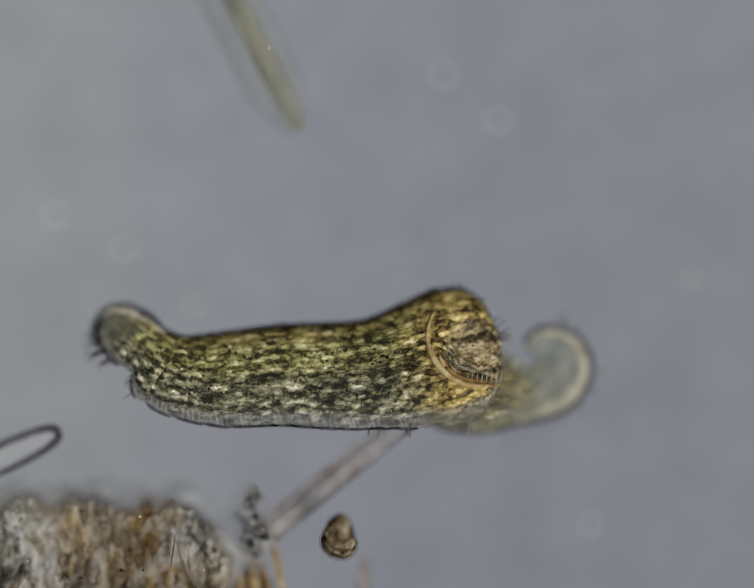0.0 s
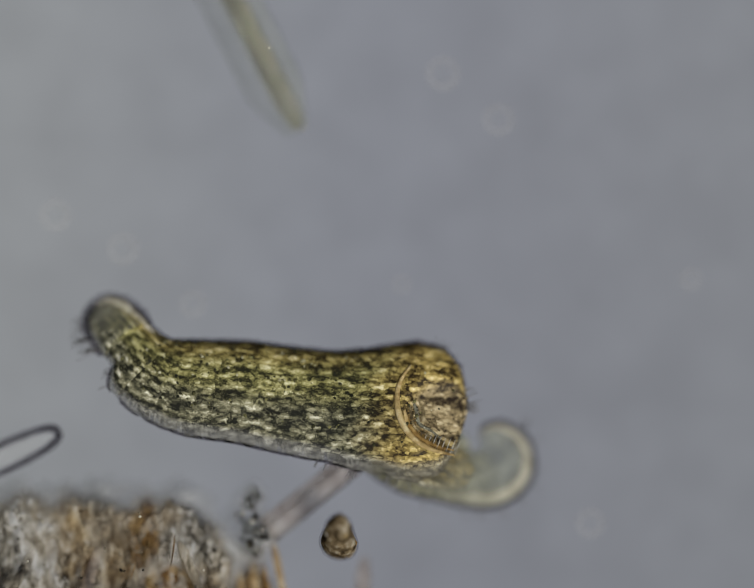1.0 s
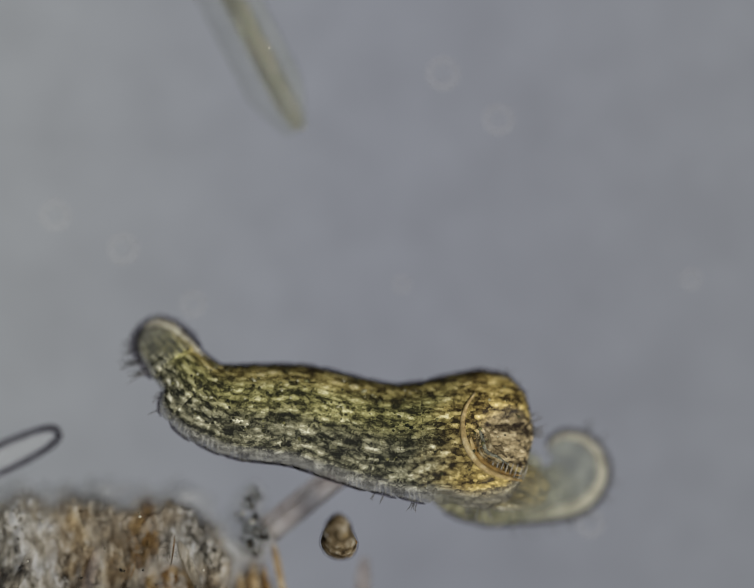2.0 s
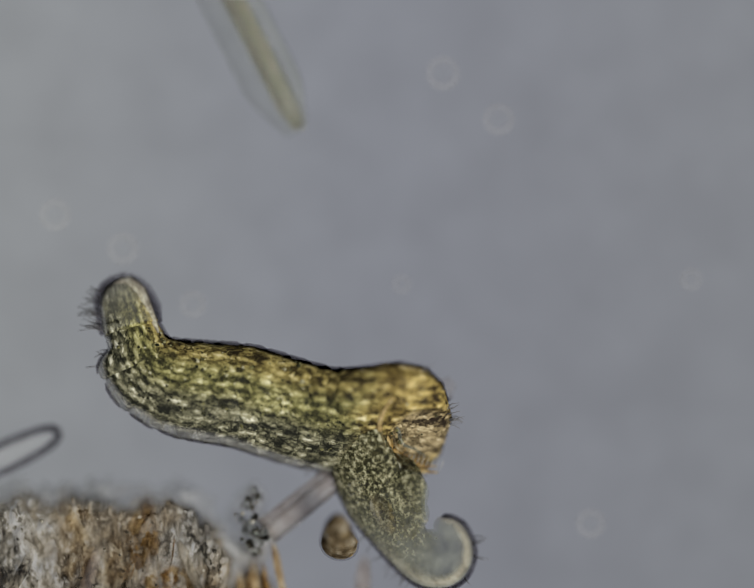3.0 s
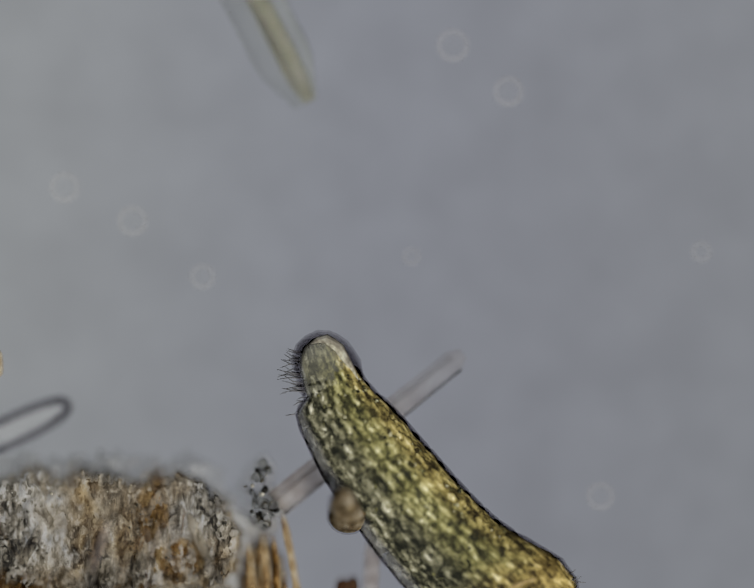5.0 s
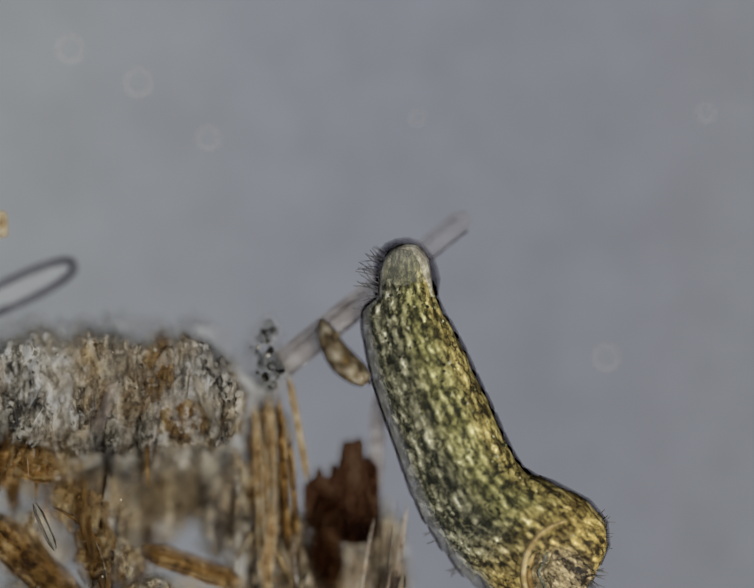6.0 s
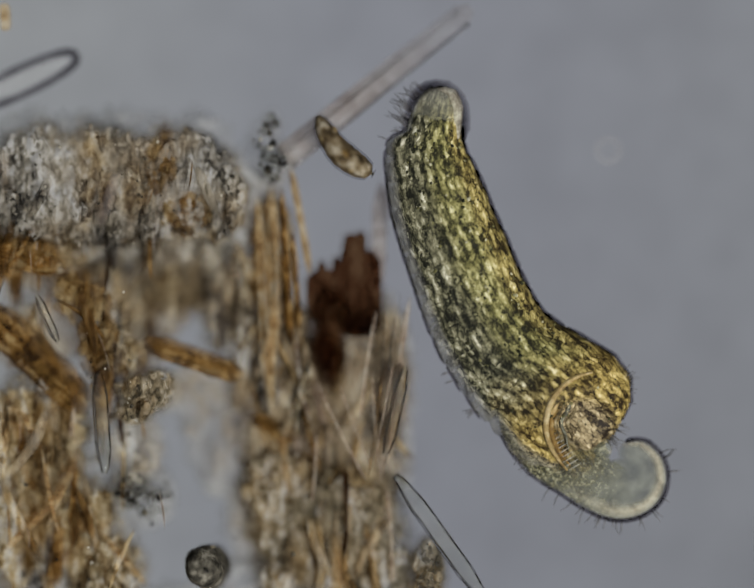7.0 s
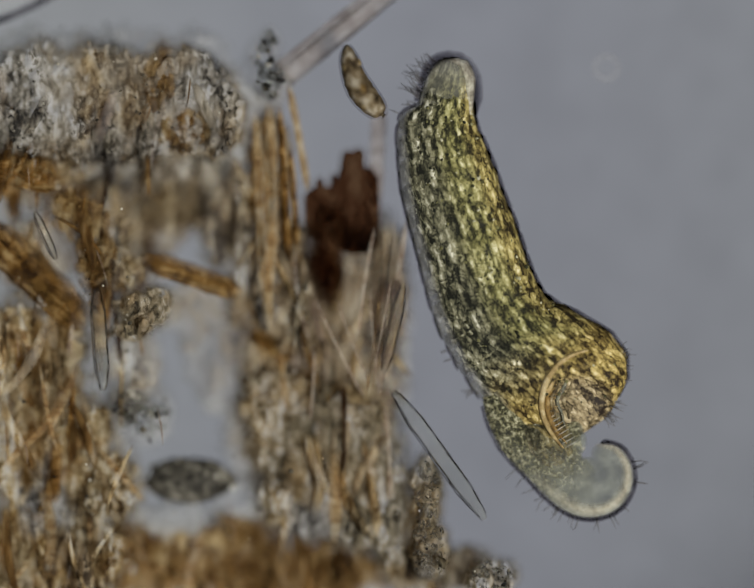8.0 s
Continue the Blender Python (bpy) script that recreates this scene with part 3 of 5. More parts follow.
def plume(name, pts, rad, web, parent, label, step=2.5):
    """A flattened clear lobe that follows a curved midline, with thin webs inside the curl."""
    p, r = np.array(pts)[:, :2] / K, np.array(rad) / K
    lobes = np.array(web, float)
    m = len(r)
    p = np.vstack((p, lobes[:, :2]))
    r = np.append(r, lobes[:, 2])
    d = np.gradient(p[:m], axis=0)
    d /= np.linalg.norm(d, axis=1)[:, None]
    x0, y0 = (p - r[:, None]).min(0) - step
    nx, ny = (((p + r[:, None]).max(0) - (x0, y0)) / step).astype(int) + 2
    index, top, low = {}, [], []
    keys = {"rim": [], "root": [], "dense": []}
    for j in range(ny):
        for i in range(nx):
            q = np.array((x0 + i * step, y0 + j * step))
            off = q - p
            f = r ** 2 - (off ** 2).sum(1)
            if f.max() < -step * r.max() * 0.5:
                continue
            k = int(f[:m].argmax())
            along = k / (m - 1)
            out = (off[k, 0] * d[k, 1] - off[k, 1] * d[k, 0]) / r[k]
            h = math.sqrt(max(f.max(), 1.0))
            index[i, j] = len(top)
            top.append((q[0] * K, q[1] * K, h * 0.3 * K))
            low.append((q[0] * K, q[1] * K, -h * 0.3 * K))
            keys["rim"].append(max(0.0, 1 - abs(out - 0.66) / 0.36) * min(1, max(0, (along - 0.25) / 0.25)))
            keys["root"].append(max(0.0, min(1.0, 1.4 - along / 0.36)))
            keys["dense"].append(min(1, h / 26) * (0.34 + 0.45 * keys["root"][-1] + 0.35 * keys["rim"][-1]))
    n = len(top)
    faces = []
    for i, j in index:
        if (i + 1, j) in index and (i, j + 1) in index and (i + 1, j + 1) in index:
            f = (index[i, j], index[i + 1, j], index[i + 1, j + 1], index[i, j + 1])
            faces += [f, tuple(c + n for c in reversed(f))]
    seen = {(a, b) for f in faces for a, b in zip(f, f[1:] + f[:1]) if a < n and b < n}
    faces += [(b, a, a + n, b + n) for a, b in seen if (b, a) not in seen]
    ob = part(name, (top + low, faces), PLASM, parent, label)
    for key, value in keys.items():
        ob.data.attributes.new(key, "FLOAT", "POINT").data.foreach_set("value", value + value)
    return ob


def margin(s_list, s0, side, out=1.0):
    """The line of the cell's edge on one side, in the piece's own space."""
    k = 1 if side == "d" else -1
    return [((s - s0) * K, k * (width(s, side) + out) * K, 0.0) for s in s_list]


SEG = [(95 + 45 * i, 140 + 45 * i) for i in range(12)]      # trunk pieces, from tail to neck
TRUNK, LIPS = [], []


def ciliate():
    rng = random.Random(4)
    root = thing("ciliate", "yellow-green granular ciliate with clear tail and hooked clear beak, swimming", "ciliate")
    # tail
    rings = [ring(s, 60, 1.0, 28, 0.04) for s in (1, 4, 10, 20, 36, 56, 80, 95, 107)]
    tail = part("tail", loft(rings), TAIL_SKIN, root, "clear rounded tail with a dark rim")
    core = [ring(s, 60, q, 28, 0.06) for s, q in ((2, 0.6), (5, 0.8), (12, 0.88), (22, 0.91), (36, 0.93), (52, 0.95), (70, 0.97), (90, 0.99), (107, 0.99), (112, 0.9))]
    body_part("tail_core", loft(core), 60, tail, "green granular core of the tail")
    edge = [((s - 60) * K, 0.86 * width(s, "d") * K, 10 * K) for s in (12, 24, 40, 60, 85, 110, 135)]
    edge = [(-50 * K, -8 * K, 8 * K), (-52 * K, 8 * K, 9 * K)] + edge
    part("rim", tube(edge, [0.0008, 0.0018, 0.0026, 0.003, 0.003, 0.0028, 0.0022, 0.0015, 0.0006], 8, 0.7), RIM, tail, "pale inner edge")
    spots = []
    for i in range(26):
        s = rng.uniform(14, 106)
        spots.append((((s - 60) * K, -width(s, "v") * K, rng.uniform(-6, 10) * K), (-0.5, -1, 0)))
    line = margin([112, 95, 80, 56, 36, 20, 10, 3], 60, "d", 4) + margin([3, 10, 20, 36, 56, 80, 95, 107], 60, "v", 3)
    part("edge", fringe(line, [5 * K, 10 * K] + [16 * K] * 6 + [14 * K] * 4 + [9 * K] * 3 + [5 * K]), FRINGE, tail, "dark fringe of bent light, put in as tinted sleeves")
    part("cilia", hairs(rng, spots, 0.0105), HAIR, tail, "fine dark cilia", "stuff")
    # trunk
    for i, (a, b) in enumerate(SEG):
        c = (a + b) / 2
        lo, hi = a - 24, b + 24
        steps = [lo, lo + 6, lo + 16, a, a + 8, a + 15, c, b - 15, b - 8, b, hi - 16, hi - 6, hi]
        sh = [0.90, 0.955, 0.985, 1, 1, 1, 1, 1, 1, 1, 0.985, 0.955, 0.90]
        seg = body_part("trunk_segment", loft([ring(s, c, k, 40, 0.05) for s, k in zip(steps, sh)]), c, root)
        part("granulation", granules(rng, a, b, c, 26, 0.0004, 0.0011), GRANULE, seg, "dark and pale food granules", "stuff")
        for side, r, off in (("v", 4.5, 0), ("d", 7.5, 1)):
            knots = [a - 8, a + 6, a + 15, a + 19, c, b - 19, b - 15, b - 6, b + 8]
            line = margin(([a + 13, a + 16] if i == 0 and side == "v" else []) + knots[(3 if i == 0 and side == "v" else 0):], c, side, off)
            part("edge", fringe(line, [r * 0.15 * K] + [r * K] * (len(line) - 2) + [r * 0.15 * K]), FRINGE, seg, "dark fringe of bent light, put in as tinted sleeves")
        bars = []
        for k in range(4):
            s = a + 5 + 11.3 * k + rng.uniform(-3, 3)
            if s < 128:
                continue
            v = width(s, "v")
            bars.append(tube([((s - c - 2) * K, -(v - rng.uniform(22, 36)) * K, 19 * K), ((s - c) * K, -(v - 16) * K, 14 * K), ((s - c + 3) * K, -(v - 1) * K, 5 * K)], [0.0005, 0.0008, 0.0004], 6))
        part("membranelle", join(*bars), BAR, seg, "pale bars along the belly edge", "stuff")
        if i in (0, 10, 11):
            spots = []
            for k in range(4):
                s = rng.uniform(a, b)
                spots.append((((s - c) * K, -(width(s, "v") + 4) * K, 0), (-0.3, -1, 0)))
            part("cilia", hairs(rng, spots, 0.005), HAIR, seg, "fine dark cilia", "stuff")
        TRUNK.append((seg, c))
    # head
    c = 745
    steps = [612, 622, 632] + [640 + 9 * i for i in range(20)] + [818, 826, 832, 838, 843, 848, 851, 855]
    verts, faces = loft([ring(s, c, 0.92 if s < 615 else (0.97 if s < 630 else 1.0), 72, 0.05) for s in steps])
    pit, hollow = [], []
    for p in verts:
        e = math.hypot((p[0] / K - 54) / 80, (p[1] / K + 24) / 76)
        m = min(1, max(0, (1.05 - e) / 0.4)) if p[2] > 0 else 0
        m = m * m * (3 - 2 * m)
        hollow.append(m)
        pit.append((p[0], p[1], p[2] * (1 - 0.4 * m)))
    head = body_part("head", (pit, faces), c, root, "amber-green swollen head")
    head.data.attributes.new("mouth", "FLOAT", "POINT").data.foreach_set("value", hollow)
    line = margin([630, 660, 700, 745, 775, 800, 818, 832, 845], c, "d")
    part("edge", fringe(line, [2.0 * K] + [7.5 * K] * 4 + [6.0 * K] * 3 + [3.0 * K]), FRINGE, head, "dark fringe of bent light, put in as tinted sleeves")
    part("granulation", granules(rng, 640, 830, c, 40, 0.0004, 0.001), GRANULE, head, "dark and pale food granules", "stuff")
    top = 48 * K
    # mouth: a hollow open to the front, its shade painted in with the brown, edged by an amber lip
    way = [Vector((x * K, y * K, z * top)) for x, y, z in ((-14, 74, 0.86), (-34, 40, 0.98), (-40, 0, 1.01), (-30, -44, 1.0), (-2, -82, 0.97), (40, -104, 0.94), (84, -112, 0.84))]
    g = [tuple(spline(list(range(7)), way, 6 * i / 24)[0]) for i in range(25)]
    part("lip", tube(g, [0.0005 + 0.0011 * math.sin(math.pi * i / 24) for i in range(25)], 10, 0.7), LIP_GOLD, head, "golden curved mouth lip")
    heart = Vector((70 * K, 0, top * 0.5))
    shadow = [tuple(Vector(p).lerp(heart, 0.1) - Vector((0, 0, 0.0009))) for p in g]
    part("lip_furrow", tube(shadow, [0.0004 + 0.0011 * math.sin(math.pi * i / 24) for i in range(25)], 8, 0.7), AMBER, head, "dark amber furrow inside the lip")
    for k, (q, r) in enumerate(((0.2, 0.0007), (0.32, 0.0008), (0.44, 0.001), (0.56, 0.001), (0.68, 0.001), (0.8, 0.0009))):
        fold = [Vector(p).lerp(heart, q + 0.03 * math.sin(i * 0.9 + k)) - Vector((0, 0, 0.0014 + 0.0006 * k)) for i, p in enumerate(g[2 + k:-2 - k])]
        n = len(fold)
        part("mouth_fold", tube(fold, [r * (0.3 + math.sin(math.pi * (i + 0.5) / n)) for i in range(n)], 8, 0.7), (MOUTH_TAN, HYALINE)[k % 2], head, "curved fold inside the mouth")
    teeth = []
    for i in range(46):
        u = 3 + i / 45 * 19
        k = min(23, int(u))
        p = Vector(g[k]).lerp(Vector(g[k + 1]), u - k)
        o = (heart - p).normalized()
        teeth.append(tube([p + o * 3 * K, p + o * 12 * K - Vector((0, 0, 0.0006)), p + o * rng.uniform(20, 34) * K - Vector((0, 0, 0.0016))], [0.0003, 0.00036, 0.0002], 5))
    part("mouth_comb", join(*teeth), AMBER, head, "comb of fine mouth cilia", "stuff")
    comb = []
    for i in range(9):
        u = i / 8
        x, y = (10 + 80 * u) * K, (-84 - 14 * u) * K
        comb.append(tube([(x - 4 * K, y - 12 * K, top * 0.84), (x + 2 * K, y + 6 * K, top * 0.86), (x + 6 * K, y + 18 * K, top * 0.74)], [0.0002, 0.00032, 0.00015], 6))
    part("membranelle", join(*comb), BAR, head, "pale bars of the mouth comb", "stuff")
    spots = []
    for i in range(26):
        a = rng.uniform(-0.2, 1.3)
        s = 745 + 105 * math.cos(a)
        spots.append((((s - c) * K, width(s, "d") * math.sin(a) * K if s < 840 else 60 * math.sin(a) * K, rng.uniform(-5, 12) * K), (math.cos(a), math.sin(a), 0)))
    part("cilia", hairs(rng, spots, 0.007), HAIR, head, "fine dark cilia", "stuff")
    # beak root and hook
    geo = tube([((-90 + 20 * i) * K, (2 * math.sin(i)) * K, 0) for i in range(10)], [0.005, 0.0115, 0.0145, 0.0155, 0.0155, 0.015, 0.0135, 0.012, 0.009, 0.005], 28, 0.45)
    base = part("beak", geo, BODY, root, "olive base of the beak")
    base.data.attributes.new("rest", "FLOAT_VECTOR", "POINT").data.foreach_set("vector", [c for p in geo[0] for c in (p[0] + 655 * K, p[1] - 110 * K, p[2])])
    base.data.attributes.new("side", "FLOAT", "POINT").data.foreach_set("value", [0.35 * p[1] / 0.016 - 0.36 - 0.35 * (p[0] / K + 90) / 180 for p in geo[0]])
    base.data.attributes.new("clear", "FLOAT", "POINT").data.foreach_set("value", [0.3 + 0.5 * min(1, max(0, (p[0] / K + 60) / 120)) for p in geo[0]])
    spots = [(((-70 + 7 * i) * K, -0.0145, rng.uniform(-8, 8) * K), (0.25, -1, 0)) for i in range(8)]
    part("cilia", hairs(rng, spots, 0.0085), HAIR, base, "fine dark cilia", "stuff")
    pts, rad = [], []
    for x, y, r in ((-230, 44, 40), (-155, 0, 77), (-88, -12, 75), (-25, -9, 63), (40, -1, 56), (80, 17, 53), (99, 46, 48), (96, 74, 44), (76, 94, 40), (50, 100, 34), (32, 92, 26), (26, 84, 16)):
        pts.append(Vector((x * K, y * K, 0.0)))
        rad.append(r * K)
    knots = list(range(len(pts)))
    fine = [i * (len(pts) - 1) / 44 for i in range(45)]
    rad = [float(np.interp(u, knots, rad)) for u in fine]
    pts = [tuple(spline(knots, pts, u)[0]) for u in fine]
    hook = plume("hook", pts, rad, [(54, 46, 39), (-72, 60, 48), (-30, 44, 40)], root, "clear grey-green hooked beak with a cream outer edge")
    line = []
    for k in range(4, 43):
        d = (Vector(pts[k + 1]) - Vector(pts[k - 1])).normalized()
        line.append(tuple(Vector(pts[k]) + Vector((d.y, -d.x, 0)) * (rad[k] + 2 * K)))
    part("edge", fringe(line, [(3.5 + 3 * min(1, i / 20)) * K for i in range(38)] + [3 * K]), FRINGE, hook, "dark fringe of bent light, put in as tinted sleeves")
    spots = []
    for i in range(24):
        k = rng.randint(9, 36)
        p, q = Vector(pts[k]), Vector(pts[k + 1])
        d = (q - p).normalized()
        o = Vector((d.y, -d.x, 0))
        spots.append((p.lerp(q, rng.random()) + o * rad[k] * 0.97, o))
    part("cilia", hairs(rng, spots, 0.0075), HAIR, hook, "fine dark cilia", "stuff")
    return root, tail, head, base, hook


CILIATE, TAIL, HEAD, BEAK, HOOK = ciliate()
SWIM = 0.034       # height of the ciliate's axis


# ---- still things in the water ----
def needle_diatom():
    x, y = plan(514, 70)
    t = thing("needle_diatom", "pale olive needle-shaped diatom lying on the slide", "diatom", x, y, 0.013, -63)
    g = [(i * 28 * K, 0, 0) for i in range(-14, 9)]
    shell = part("frustule", tube(g, [min(60, 18 + 42 * min(1, (8.6 - i) / 4)) * K for i in range(-14, 9)], 16, 0.55), FRUST, t, "clear glassy shell")
    part("chloroplast", tube([(p[0], 0.002, 0.001) for p in g[1:]], [0.0058] * 20 + [0.0045, 0.0025], 12, 0.6), CHLORO, shell, "olive strip of chloroplast")
    part("midline", tube([(p[0], -0.001, 0.005) for p in g[1:]], [0.0018] * 16 + [0.0016, 0.0014, 0.0012, 0.001, 0.0006, 0.0003], 8, 0.6), TAIL_SKIN, shell, "pale cream line along the chloroplast")


def empty_diatom():
    x, y = plan(10, 950)
    t = thing("empty_diatom", "empty clear oval diatom shell with a dark outline", "diatom", x, y, 0.064, 25)
    loop = []
    for i in range(41):
        a = 2 * math.pi * i / 40
        loop.append((125 * K * math.cos(a) * (1 if abs(math.cos(a)) < 0.8 else 1), 27 * K * (abs(math.sin(a)) ** 0.7) * math.copysign(1, math.sin(a)), 0))
    # the shell's dark optical outline, painted with tinted sleeves
    part("girdle", fringe(loop, [0.0023] * 41), FRINGE, t, "dark fringe round the shell, put in as tinted sleeves")
    v, f = ICO[3]
    part("valve", ([(p[0] * 116 * K, p[1] * 21 * K, p[2] * 0.004) for p in v], f), VALVE, t, "clear bright valve")


def strand():
    x, y = plan(758, 942)
    t = thing("plant_strand", "pale tan translucent plant fibre leaning out of the debris", "plant fibre", x, y, 0.024, 39)
    g = [((-262 + 25 * i) * K, 0, 0.0) for i in range(21)]
    blade = part("blade", tube(g, [(30 - 6 * i / 20) * K if i < 20 else 12 * K for i in range(21)], 10, 0.35), STRAND, t)
    blade.data.attributes.new("thin", "FLOAT", "POINT").data.foreach_set("value", [min(0.7, max(0, (i // 10 - 8) / 12)) for i in range(210)])
    part("edge", tube([(p[0], -24 * K, 0.001) for p in g[:-1]], [2.6 * K] * 20, 6), EDGE, t, "dark refracting edge")
    part("vein", tube([(p[0], 10 * K, 0.002) for p in g[:-1]], [0.0011] * 20, 6), PELLICLE, t, "clear bright vein")


def particle(x, y, r, z):
    px, py = plan(x, y)
    t = thing("blurred_particle", "faint round blur of an out-of-focus particle in the water", "droplet", px, py, z, 0, "droplets in the water")
    v, f = ICO[3]
    part("blur_disc", ([tuple(q * r * K for q in p) for p in v], f), PARTICLE_DISC, t)
    # halo ring of the blurred particle, put in as a pale scattering torus
    loop = [(r * 0.86 * K * math.cos(a * math.pi / 12), r * 0.86 * K * math.sin(a * math.pi / 12), 0) for a in range(25)]
    part("rim", tube(loop, [r * 0.17 * K] * 25, 10), PARTICLE_HALO, t, "faint pale halo of the blur, put in as a ring")


def water():
    needle_diatom()
    empty_diatom()
    strand()
    for x, y, r in ((922, 150, 26), (1038, 246, 24), (112, 446, 24), (254, 516, 24), (400, 632, 20), (1440, 580, 16), (1230, 1090, 22), (836, 590, 14)):
        particle(x, y, r * 1.3, 0.018)


water()


# ---- debris ----
def region(rng, ellipses, reach=0.88):
    """A random place in a union of ellipses (x, y, half width, half height) of the late plan."""
    w = [e[2] * e[3] for e in ellipses]
    e = rng.choices(ellipses, w)[0]
    r, a = reach * math.sqrt(rng.random()), rng.uniform(0, 2 * math.pi)
    return e[0] + e[2] * r * math.cos(a), e[1] + e[3] * r * math.sin(a)


def mat(rng, ellipses, local, top, material, parent, step=4.5, soft=0.34, torn=1.0, square=2):
    """A felted sheet of debris on the slide: thick in the middle, ragged at the edges, lumpy on top."""
    x0 = min(e[0] - e[2] for e in ellipses) - 20
    x1 = max(e[0] + e[2] for e in ellipses) + 20
    y0 = min(e[1] - e[3] for e in ellipses) - 20
    y1 = max(e[1] + e[3] for e in ellipses) + 20
    nx, ny = int((x1 - x0) / step) + 1, int((y1 - y0) / step) + 1
    off = rng.uniform(0, 90)
    index, verts, thin = {}, [], []
    for j in range(ny):
        for i in range(nx):
            x, y = x0 + i * step, y0 + j * step
            f = max(1 - abs((x - e[0]) / e[2]) ** square - abs((y - e[1]) / e[3]) ** square for e in ellipses)
            if f < -0.4:
                continue
            rag = noise.noise(Vector((x * 0.03, y * 0.03, off))) * 0.28 + noise.noise(Vector((x * 0.09, y * 0.06, off + 9))) * 0.26 + noise.noise(Vector((x * 0.22, y * 0.09, off + 5))) * 0.2
            rag *= torn
            if f + rag < 0.02:
                continue
            lump = noise.noise(Vector((x * 0.022, y * 0.018, off + 20))) * 0.35 + noise.noise(Vector((x * 0.06, y * 0.045, off + 31))) * 0.25 + noise.noise(Vector((x * 0.17, y * 0.12, off + 44))) * 0.16
            z = top * max(0.1, min(1, (f + rag) * 2.4)) * (0.75 + lump * 0.42)
            index[i, j] = len(verts)
            verts.append((*local(x, y), max(0.003, z)))
            q = min(1, max(0, (f + rag) / soft + lump * 0.5))
            thin.append(1 - q * q * (3 - 2 * q))
    quads = []
    for (i, j) in index:
        if (i + 1, j) in index and (i, j + 1) in index and (i + 1, j + 1) in index:
            quads.append((index[i, j], index[i, j + 1], index[i + 1, j + 1], index[i + 1, j]))
    n = len(verts)
    low = [(v[0], v[1], 0.0012) for v in verts]
    seen = {}
    for q in quads:
        for a, b in zip(q, q[1:] + q[:1]):
            seen[a, b] = True
    skirt = [(b, a, a + n, b + n) for a, b in seen if (b, a) not in seen]
    ob = part("mat", (verts + low, quads + skirt), material, parent)
    ob.data.attributes.new("thin", "FLOAT", "POINT").data.foreach_set("value", thin + thin)
    return ob


